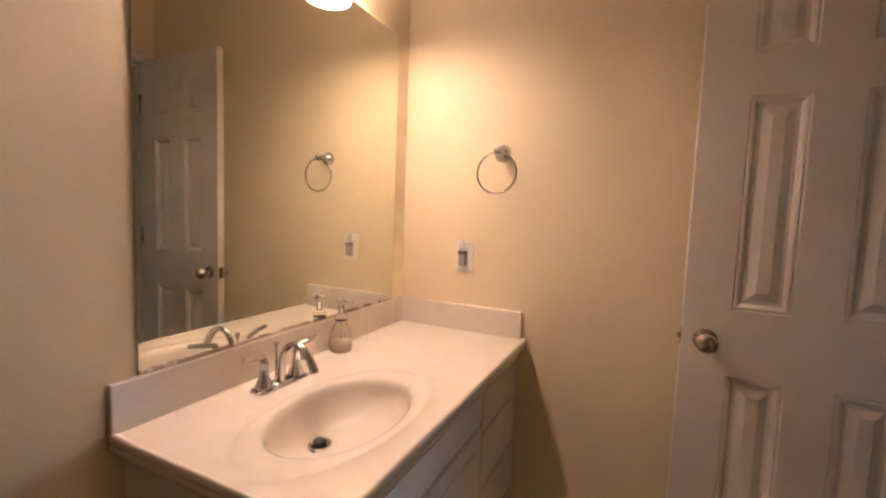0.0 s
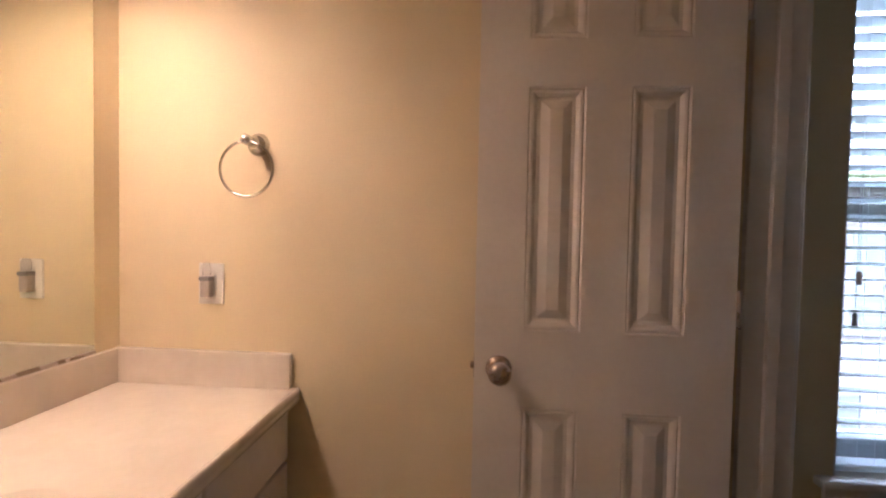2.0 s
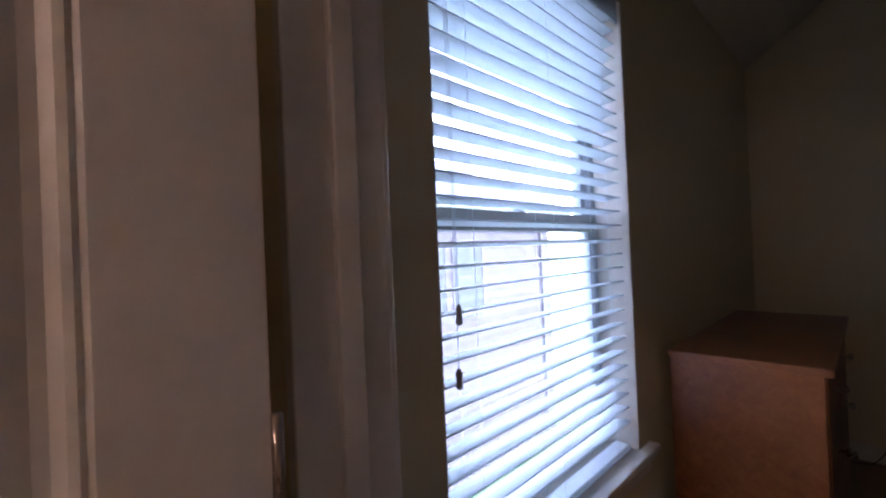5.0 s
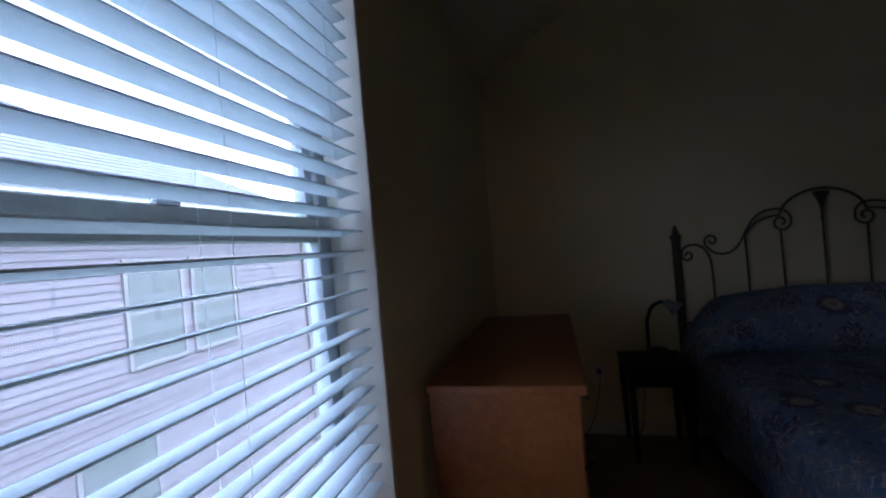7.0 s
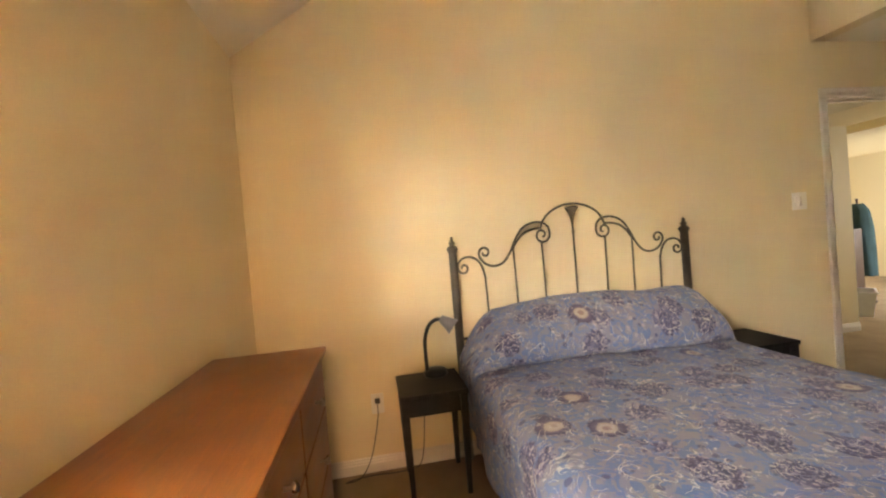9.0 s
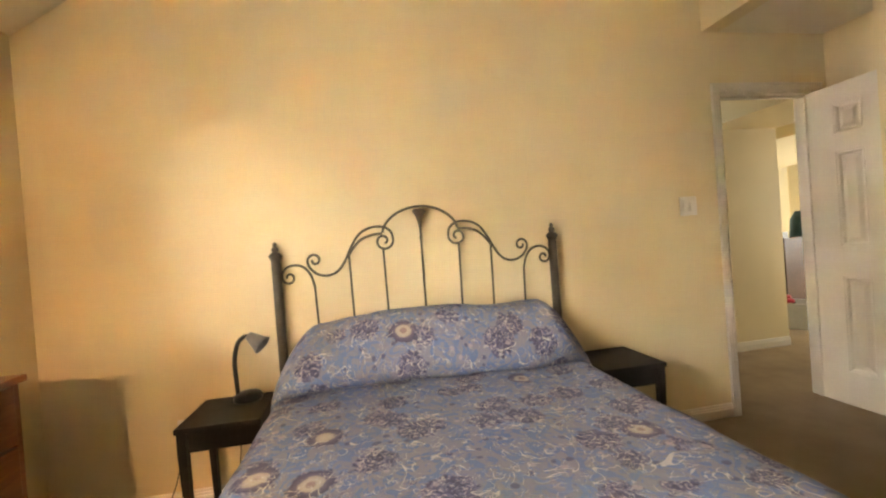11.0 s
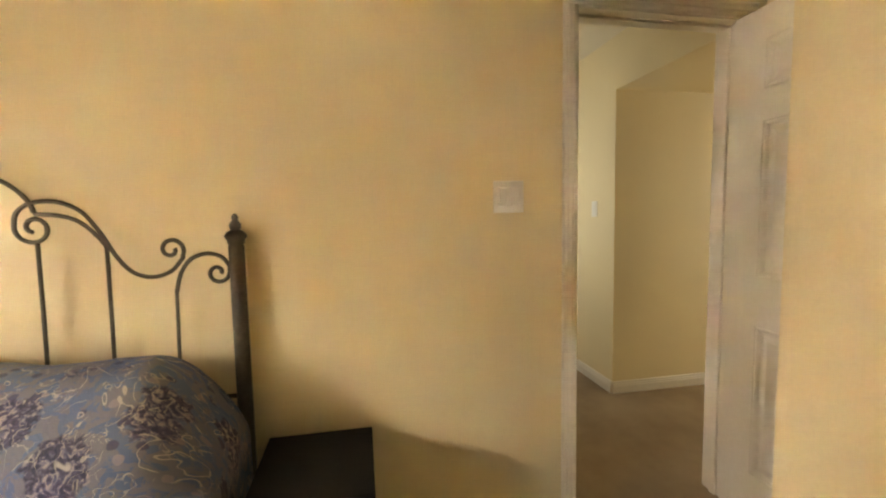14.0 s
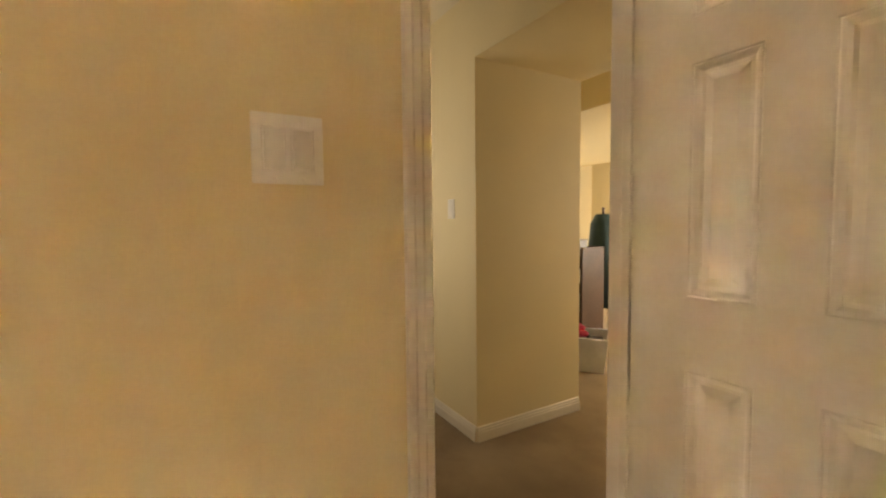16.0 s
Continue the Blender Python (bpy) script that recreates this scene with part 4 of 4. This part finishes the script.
def make_dresser():
    ob = thing("dresser", "cherry-stained wooden dresser with small metal knobs", "dresser")
    X0, X1, Y0, Y1, H = 2.945, 4.000, 2.020, 2.425, 0.900
    part("top", box((X0 - 0.010, Y0 - 0.016, H - 0.024), (X1 + 0.010, Y1, H), 0.006, 2), CHERRY, ob)
    part("side_panel", box((X0, Y0 + 0.006, 0.0), (X0 + 0.022, Y1 - 0.005, H - 0.024), 0.001), CHERRY, ob)
    part("side_panel", box((X1 - 0.022, Y0 + 0.006, 0.0), (X1, Y1 - 0.005, H - 0.024), 0.001), CHERRY, ob)
    part("back_panel", box((X0 + 0.022, Y1 - 0.015, 0.06), (X1 - 0.022, Y1 - 0.005, H - 0.024), 0.001), CHERRY, ob)
    part("bottom_panel", box((X0 + 0.022, Y0 + 0.02, 0.06), (X1 - 0.022, Y1 - 0.015, 0.08), 0.001), CHERRY, ob)
    part("plinth", box((X0 + 0.022, Y0 + 0.015, 0.0), (X1 - 0.022, Y0 + 0.035, 0.085), 0.002), CHERRY, ob)
    xm = 0.5 * (X0 + X1)
    part("divider", box((xm - 0.011, Y0 + 0.010, 0.085), (xm + 0.011, Y1 - 0.02, H - 0.024), 0.001), CHERRY, ob)
    for a, b in ((X0 + 0.025, xm - 0.006), (xm + 0.006, X1 - 0.025)):
        for k in range(4):
            z0 = 0.094 + k * 0.196
            d = part("drawer", box((a, Y0, z0), (b, Y0 + 0.10, z0 + 0.188), 0.004, 2), CHERRY, ob)
            part("knob", lathe([(0.0, 0.0), (0.006, 0.0), (0.005, -0.014), (0.013, -0.020), (0.015, -0.027), (0.010, -0.032), (0.0, -0.033)], 18, "Y", at=(0.5 * (a + b), Y0, z0 + 0.094)), NICKEL, d, "round satin metal knob", True)
    return ob


make_dresser()

HBX, YC = 4.665, 0.584


def spiral(cy, cz, r0, r1, a0, turns, sense, n=26):
    """Points of a scroll in the headboard's plane, from its rim inwards."""
    out = []
    for k in range(n + 1):
        t = k / n
        a = a0 + sense * turns * 2 * math.pi * t
        r = r0 + (r1 - r0) * t
        out.append((HBX, cy + r * math.cos(a), cz + r * math.sin(a)))
    return out


def half_headboard(s):
    """The scroll-work of one half; s = -1 for the half towards the hall door."""
    Y = lambda d: YC + s * d
    P = lambda d, z: (HBX, Y(d), z)
    lines = []
    r = 0.0065
    # shoulder: from the inner scroll over the hump, down through the dip, up into the small scroll
    m = (lambda a: a) if s > 0 else (lambda a: math.pi - a)
    shoulder = [tuple(p) for p in smooth_line([P(0.150, 1.262), P(0.158, 1.305), P(0.196, 1.335), P(0.262, 1.338), P(0.325, 1.308), P(0.372, 1.243), P(0.410, 1.170), P(0.452, 1.120), P(0.506, 1.103), P(0.560, 1.120), P(0.596, 1.162)], 6)]
    roll = spiral(Y(0.562), 1.186, 0.0380, 0.010, m(math.radians(-35)), 1.15, s, 30)
    inner = spiral(Y(0.200), 1.262, 0.050, 0.012, m(math.radians(180)), 1.2, s, 30)
    lines.append(inner[::-1] + shoulder[1:] + roll)
    # inner band of the hump
    lines.append(smooth_line([P(0.205, 1.302), P(0.262, 1.298), P(0.318, 1.278), P(0.365, 1.232), P(0.394, 1.188)], 6))
    # outer hook, from the upright over to the post scroll
    hook = smooth_line([P(0.570, 1.050), P(0.586, 1.112), P(0.618, 1.155), P(0.664, 1.170), P(0.706, 1.158), P(0.728, 1.128)], 6)
    lines.append([tuple(p) for p in hook] + spiral(Y(0.693), 1.108, 0.036, 0.010, m(math.radians(20)), 1.1, -s, 26)[1:])
    return lines, r


def make_bed():
    ob = thing("bed", "double bed with scrolled bronzed iron headboard", "bed")
    for s in (1, -1):
        lines, r = half_headboard(s)
        for ln in lines:
            part("scroll", tube(ln, r, 8), IRON, ob, smooth=True)
        for d, z in ((0.206, 1.225), (0.386, 1.205), (0.570, 1.055)):
            lean = 0.012
            part("bar", tube([(HBX, YC + s * (d - lean), 0.52), (HBX, YC + s * (d - lean * 0.3), 0.9), (HBX, YC + s * d, z)], 0.0058, 8), IRON, ob, smooth=True)
        post = part("post", lathe([(0.024, 0.0), (0.024, 1.190), (0.021, 1.196), (0.026, 1.202), (0.026, 1.210), (0.031, 1.216), (0.034, 1.224), (0.030, 1.230), (0.024, 1.238), (0.012, 1.244), (0.0, 1.245)], 20, at=(HBX, YC + s * 0.752, 0)), IRON, ob, smooth=True)
        part("finial", lathe([(0.012, 1.240), (0.017, 1.250), (0.018, 1.262), (0.010, 1.272), (0.009, 1.277), (0.011, 1.283), (0.006, 1.293), (0.0, 1.296)], 16, at=(HBX, YC + s * 0.752, 0)), IRON, post, smooth=True)
        part("side_rail", box((2.92, YC + s * 0.66 - 0.012, 0.20), (HBX, YC + s * 0.66 + 0.012, 0.235), 0.003), IRON, ob)
        part("foot", lathe([(0.022, 0.0), (0.018, 0.20), (0.0, 0.20)], 14, at=(2.95, YC + s * 0.60, 0)), IRON, ob, smooth=True)
    arch = [(HBX, YC + 0.205 * math.sin(a), 1.312 + 0.123 * math.cos(a) - 0.018 * math.sin(a) ** 2) for a in [radians(-84 + 168 * k / 30) for k in range(31)]]
    part("arch", tube(arch, 0.0068, 8), IRON, ob, smooth=True)
    part("bar", tube([(HBX, YC, 0.52), (HBX, YC, 1.345)], 0.0060, 8), IRON, ob, smooth=True)
    part("palmette", lathe([(0.004, 1.262), (0.010, 1.268), (0.005, 1.276), (0.007, 1.32), (0.013, 1.352), (0.024, 1.385), (0.040, 1.408), (0.030, 1.420), (0.0, 1.418)], 16, at=(HBX, YC, 0)), IRON, ob, "cast leaf ornament", True)
    part("bead", lathe([(0.0, 1.255), (0.0095, 1.262), (0.0095, 1.268), (0.0, 1.275)], 12, at=(HBX, YC, 0)), IRON, ob, smooth=True)
    part("lower_rail", tube([(HBX, YC - 0.745, 0.70), (HBX, YC + 0.745, 0.70)], 0.0075, 8, up=(0, 0, 1)), IRON, ob, smooth=True)
    part("box_spring", box((2.88, YC - 0.69, 0.14), (4.63, YC + 0.69, 0.37), 0.02, 3), BOXSPRING, ob, "tan fabric box spring")
    part("mattress", box((2.88, YC - 0.70, 0.375), (4.63, YC + 0.70, 0.572), 0.03, 3), BOXSPRING, ob)
    return ob


make_bed()


def make_quilt():
    """A quilt spread over mattress and pillows, hanging at the sides and the foot."""
    W, DROP, X0, X1 = 0.735, 0.36, 2.86, 4.640
    bm = bmesh.new()
    uvl = bm.loops.layers.uv.new("UVMap")
    ns, nx, nf = 96, 190, 18
    ss = [-(W + DROP) + 2 * (W + DROP) * k / ns for k in range(ns + 1)]
    rows = []
    half_step = lambda a, b, v: (lambda t: t * t * (3 - 2 * t))(min(1.0, max(0.0, (v - a) / (b - a))))

    # the pillow roll seen from the side: a crease under it, a round front that overhangs, a flat back
    roll = smooth_line([(-0.060, 0.0, 0.0), (0.005, -0.006, 0.0), (0.036, -0.026, 0.0), (0.018, 0.008, 0.0), (-0.052, 0.040, 0.0), (-0.074, 0.105, 0.0), (-0.042, 0.172, 0.0), (0.030, 0.232, 0.0), (0.110, 0.277, 0.0), (0.200, 0.290, 0.0), (0.290, 0.262, 0.0), (0.335, 0.215, 0.0)], 7)
    K0 = nx - len(roll) + 1

    def top(k, s):
        """Place along the bed and height of the quilt's row k, s metres beside the bed's middle."""
        front = 4.305 + 0.030 * math.sin(s * 3.1 + 0.6) + 0.05 * (abs(s) / W) ** 2
        edge = 1.0 - half_step(0.55, 0.85, abs(s))
        if k <= K0:
            x, h = X0 + (front - 0.06 - X0) * k / K0, 0.0
        else:
            p = roll[k - K0]
            t = (k - K0) / (nx - K0)
            hug = edge ** 0.5
            x = front + hug * p.x + (1 - hug) * (-0.06 + 0.395 * t)
            lump = 1.0 + 0.035 * math.sin(s * 7.0 + 0.8) - 0.04 * (s + 0.3) ** 2
            h = edge * p.y * lump
        x = min(x, X1)
        puff = 0.010 * noise.noise((k * 0.05, s * 4.0, 0.3)) + 0.004 * noise.noise((k * 0.16, s * 13.0, 1.7))
        return x, 0.590 + h + puff + 0.016 * (1 - (s / W) ** 2)

    run = {0: 0.0}
    for k in range(1, nx + 1):
        (xa, za), (xb, zb) = top(k - 1, 0.0), top(k, 0.0)
        run[k] = run[k - 1] + math.hypot(xb - xa, zb - za)
    for k in range(-nf, nx + 1):
        fall = max(0, -k) / nf * DROP
        row = []
        for s in ss:
            c = max(-W, min(W, s))
            over = abs(s) - W
            sg = 1 if s > 0 else -1
            x, z = top(max(k, 0), c)
            z -= 0.025 * max(0.0, 1 - (W - abs(c)) / 0.07) ** 2
            y = YC + c
            if over > 0:
                wave = 0.016 * math.sin(x * 11.0 + sg) + 0.012 * noise.noise((x * 5.0, sg * 3.0, 0.0))
                y += sg * (0.022 * min(1.0, over / 0.05) + wave * min(1.0, over / DROP) + 0.02 * over)
                z -= over + (0.015 * noise.noise((x * 3.0, sg, 4.0)) if over > DROP - 0.02 else 0.0)
            if fall > 0:
                x -= 0.02 * min(1.0, fall / 0.05) + 0.014 * math.sin(s * 9.0) * fall / DROP
                z = z - fall if over <= 0 else max(z - fall, 0.2)
            row.append((bm.verts.new((x, y, max(z, 0.16))), (run[k] if k >= 0 else -fall, s)))
        rows.append(row)
    for a, b in zip(rows, rows[1:]):
        for k in range(ns):
            f = bm.faces.new((a[k][0], b[k][0], b[k + 1][0], a[k + 1][0]))
            for loop, src in zip(f.loops, (a[k], b[k], b[k + 1], a[k + 1])):
                loop[uvl].uv = src[1]
    me = bpy.data.meshes.new("quilt")
    bm.to_mesh(me)
    bm.free()
    me.materials.append(QUILT)
    me.shade_smooth()
    ob = tagged(new("quilt", me), "blue floral printed quilt tucked over pillows", "quilt")
    sol = ob.modifiers.new("thickness", "SOLIDIFY")
    sol.thickness = 0.010
    sol.offset = 1.0
    return ob


make_quilt()


def make_nightstand():
    ob = thing("nightstand", "black-stained square nightstand with tapered legs", "nightstand", pose(4.5, 1.55, 0), "nightstands beside the bed")
    part("top", box((-0.185, -0.172, 0.512), (0.185, 0.172, 0.535), 0.004, 2), BLACK, ob)
    part("apron", boxes([((-0.155, -0.145, 0.42), (0.155, -0.127, 0.512)), ((-0.155, 0.127, 0.42), (0.155, 0.145, 0.512)), ((-0.155, -0.127, 0.42), (-0.137, 0.127, 0.512)), ((0.137, -0.127, 0.42), (0.155, 0.127, 0.512))], 0.001), BLACK, ob)
    for sx in (-1, 1):
        for sy in (-1, 1):
            bm = bmesh.new()
            rings = []
            for z, h in ((0.0, 0.012), (0.42, 0.018), (0.512, 0.018)):
                cx, cy = sx * 0.158, sy * 0.148
                rings.append([bm.verts.new((cx + a * h - sx * (0.018 - h), cy + b * h - sy * (0.018 - h), z)) for a, b in ((-1, -1), (1, -1), (1, 1), (-1, 1))])
            for a, b in zip(rings, rings[1:]):
                for k in range(4):
                    bm.faces.new((a[k], a[(k + 1) % 4], b[(k + 1) % 4], b[k]))
            bm.faces.new(rings[0][::-1])
            bm.faces.new(rings[-1])
            part("leg", bm, BLACK, ob)
    return ob


stand = make_nightstand()
copy_thing(stand, pose(4.498, -0.405, 0))


def make_lamp():
    ob = thing("desk_lamp", "black gooseneck desk lamp with a silver head", "lamp", pose(4.600, 1.50, 0.535))
    part("base", lathe([(0.0, 0.0), (0.064, 0.0), (0.067, 0.008), (0.064, 0.026), (0.052, 0.036), (0.016, 0.042), (0.0, 0.042)], 28), LAMPBLACK, ob, smooth=True)
    part("switch", lathe([(0.0, 0.030), (0.009, 0.030), (0.009, 0.042), (0.0, 0.044)], 12, at=(-0.042, -0.01, 0)), DARK, ob, smooth=True)
    neck = smooth_line([(0.0, 0.045, 0.02), (-0.006, 0.048, 0.12), (-0.012, 0.045, 0.21), (-0.028, 0.020, 0.285), (-0.055, -0.020, 0.318), (-0.072, -0.045, 0.315)], 7)
    part("gooseneck", tube(neck, 0.0105, 10), LAMPBLACK, ob, smooth=True)
    head = lathe([(0.010, 0.034), (0.018, 0.032), (0.024, 0.016), (0.034, -0.020), (0.046, -0.052), (0.043, -0.052), (0.031, -0.020), (0.016, 0.012), (0.0, 0.016)], 24)
    part("head", head, GREY, ob, "silver-grey conical lamp head", True, pose(-0.078, -0.066, 0.306, -50, 20, 0))
    return ob


make_lamp()


def make_outlet():
    ob = thing("wall_outlet", "ivory wall outlet with a black plug above the baseboard", "outlet", pose(EAST, 1.835, 0.385))
    part("plate", box((-0.006, -0.036, -0.0575), (0.0, 0.036, 0.0575), 0.003, 2), PLASTIC, ob)
    part("receptacle", box((-0.0078, -0.017, 0.006), (-0.0055, 0.017, 0.034), 0.002), PLASTIC, ob)
    part("receptacle", box((-0.0078, -0.017, -0.034), (-0.0055, 0.017, -0.006), 0.002), PLASTIC, ob)
    return ob


make_outlet()


def make_cord():
    ob = thing("power_cord", "brown lamp cord from the outlet along the carpet", "cord")
    part("plug", box((EAST - 0.036, 1.820, 0.393), (EAST - 0.0078, 1.850, 0.418), 0.005, 2), DARK, ob)
    pts = smooth_line([(EAST - 0.034, 1.835, 0.40), (EAST - 0.045, 1.838, 0.33), (EAST - 0.040, 1.865, 0.20), (EAST - 0.055, 1.90, 0.09), (EAST - 0.075, 1.96, 0.012), (EAST - 0.085, 2.04, 0.005), (EAST - 0.06, 1.98, 0.004), (EAST - 0.05, 1.86, 0.004), (EAST - 0.06, 1.74, 0.004), (EAST - 0.035, 1.62, 0.02), (EAST - 0.028, 1.58, 0.25), (EAST - 0.03, 1.56, 0.50), (EAST - 0.06, 1.54, 0.548), (EAST - 0.10, 1.51, 0.545)], 7)
    part("cable", tube(pts, 0.0028, 7), CORD, ob, smooth=True)
    return ob


make_cord()


def make_switch():
    ob = thing("light_switch", "white double rocker wall switch beside the door", "light switch", pose(EAST, -1.099, 1.340))
    part("plate", box((-0.006, -0.0585, -0.0585), (0.0, 0.0585, 0.0585), 0.003, 2), PLASTIC, ob)
    for y in (-0.023, 0.023):
        part("bezel", boxes([((-0.0105, y - 0.0200, -0.0365), (-0.0055, y - 0.0172, 0.0365)), ((-0.0105, y + 0.0172, -0.0365), (-0.0055, y + 0.0200, 0.0365)), ((-0.0105, y - 0.0172, 0.0338), (-0.0055, y + 0.0172, 0.0365)), ((-0.0105, y - 0.0172, -0.0365), (-0.0055, y + 0.0172, -0.0338))], 0.0008), PLASTIC, ob)
        rk = box((-0.0035, -0.0158, -0.0325), (0.0035, 0.0158, 0.0325), 0.0012)
        part("rocker", rk, PLASTIC, ob, "white rocker paddle", at=pose(-0.0095, y, 0, 0, 7 if y < 0 else -7, 0))
        for z in (-0.0485, 0.0485):
            part("screw", lathe([(0.0, 0.0), (0.003, 0.0), (0.0026, -0.0008), (0.0, -0.0008)], 10, "X", at=(-0.006, y, z)), PLASTIC, ob, smooth=True)
    return ob


make_switch()


def make_hall_switch():
    ob = thing("light_switch", "white single wall switch in the hall", "light switch", pose(6.08, -2.26, 1.30))
    part("plate", box((-0.036, 0.0, -0.0575), (0.036, 0.006, 0.0575), 0.003, 2), PLASTIC, ob)
    part("rocker", box((-0.016, 0.005, -0.033), (0.016, 0.0095, 0.033), 0.0015), PLASTIC, ob)
    return ob


make_hall_switch()


# ---------------------------------------------------------------- far room things


def make_bin():
    ob = thing("storage_bin", "milky plastic storage bin with toys on the carpet", "bin", pose(6.42, -3.72, 0, 0, 0, 38))
    bm = bmesh.new()
    rings = [[bm.verts.new((a * w, b * d, z)) for a, b in ((-1, -1), (1, -1), (1, 1), (-1, 1))] for w, d, z in ((0.20, 0.145, 0.0), (0.235, 0.175, 0.27), (0.25, 0.19, 0.27), (0.25, 0.19, 0.285), (0.232, 0.172, 0.285), (0.195, 0.14, 0.01))]
    for a, b in zip(rings, rings[1:]):
        for k in range(4):
            bm.faces.new((a[k], a[(k + 1) % 4], b[(k + 1) % 4], b[k]))
    bm.faces.new(rings[0][::-1])
    bm.faces.new(rings[-1])
    part("tub", bm, BIN, ob)
    part("contents", box((-0.19, -0.13, 0.012), (0.19, 0.13, 0.24), 0.02, 2), DARK, ob, "dark heap of toys")
    return ob


make_bin()


def make_toy_car():
    ob = thing("toy_car", "red plastic toy car lying on the bin", "toy", pose(6.40, -3.69, 0.262, 0, 0, 150))
    part("body", boxes([((-0.11, -0.05, 0.02), (0.11, 0.05, 0.065)), ((-0.05, -0.042, 0.065), (0.06, 0.042, 0.10))], 0.012), TOYRED, ob)
    for sx in (-0.065, 0.065):
        for sy in (-0.052, 0.052):
            w = part("wheel", lathe([(0.0, -0.009), (0.026, -0.009), (0.028, 0.0), (0.026, 0.009), (0.0, 0.009)], 16, "Y", at=(sx, sy, 0.028)), DARK, ob, smooth=True)
            part("hub", lathe([(0.0, -0.011), (0.013, -0.010), (0.013, 0.010), (0.0, 0.011)], 12, "Y", at=(sx, sy, 0.028)), PLASTIC, w, smooth=True)
    return ob


make_toy_car()


def make_shelf():
    ob = thing("toy_shelf", "dark wooden shelf crowded with small toys", "shelf", pose(7.02, -4.20, 0, 0, 0, 0))
    part("side", box((-0.34, -0.15, 0.0), (-0.315, 0.15, 0.98), 0.002), DARKWOOD, ob)
    part("side", box((0.315, -0.15, 0.0), (0.34, 0.15, 0.98), 0.002), DARKWOOD, ob)
    for z in (0.08, 0.36, 0.62, 0.88):
        part("shelf_board", box((-0.315, -0.15, z), (0.315, 0.15, z + 0.02), 0.002), DARKWOOD, ob)
    part("back", box((-0.315, -0.15, 0.1), (0.315, -0.142, 0.98)), DARKWOOD, ob)
    return ob


make_shelf()


def make_toy_block(x, y, z, w, d, h, mat, label, name="toy_box"):
    ob = thing(name, label, "toy", pose(x, y, z))
    part("body", box((-w / 2, -d / 2, 0.0), (w / 2, d / 2, h), 0.006, 2), mat, ob)
    part("lid", box((-w / 2 - 0.004, -d / 2 - 0.004, h), (w / 2 + 0.004, d / 2 + 0.004, h + 0.012), 0.003), mat, ob)
    return ob


make_toy_block(6.86, -4.14, 0.64, 0.16, 0.14, 0.10, PLASTIC, "small cream toy box on the shelf")
make_toy_block(7.08, -4.14, 0.64, 0.18, 0.14, 0.14, GREY, "grey toy box on the shelf")
make_toy_block(6.84, -4.14, 0.38, 0.18, 0.16, 0.12, DARK, "dark toy box on the shelf")
make_toy_block(7.05, -4.14, 0.38, 0.16, 0.16, 0.09, TOYRED, "red toy box on the shelf")
make_toy_block(6.88, -4.16, 0.90, 0.20, 0.14, 0.14, GREY, "grey picture box on top of the shelf")


def make_coat():
    ob = thing("hanging_coat", "dark teal coat hanging on a stand", "coat", pose(6.86, -4.55, 0))
    bm = bmesh.new()
    rows = []
    for z, w, d in ((0.35, 0.17, 0.10), (0.7, 0.165, 0.11), (1.0, 0.15, 0.11), (1.2, 0.13, 0.09), (1.30, 0.07, 0.06)):
        rows.append([bm.verts.new((w * math.cos(a) * (1 + 0.12 * math.sin(5 * a + z * 4)), d * math.sin(a), z)) for a in [2 * math.pi * k / 24 for k in range(24)]])
    for a, b in zip(rows, rows[1:]):
        for k in range(24):
            bm.faces.new((a[k], a[(k + 1) % 24], b[(k + 1) % 24], b[k]))
    bm.faces.new(rows[-1])
    part("cloth", bm, TEAL, ob, smooth=True)
    part("pole", lathe([(0.012, 0.0), (0.012, 1.34), (0.018, 1.36), (0.0, 1.37)], 12), DARKWOOD, ob, smooth=True)
    part("foot", lathe([(0.14, 0.0), (0.14, 0.015), (0.02, 0.03), (0.0, 0.03)], 20), DARKWOOD, ob, smooth=True)
    return ob


make_coat()
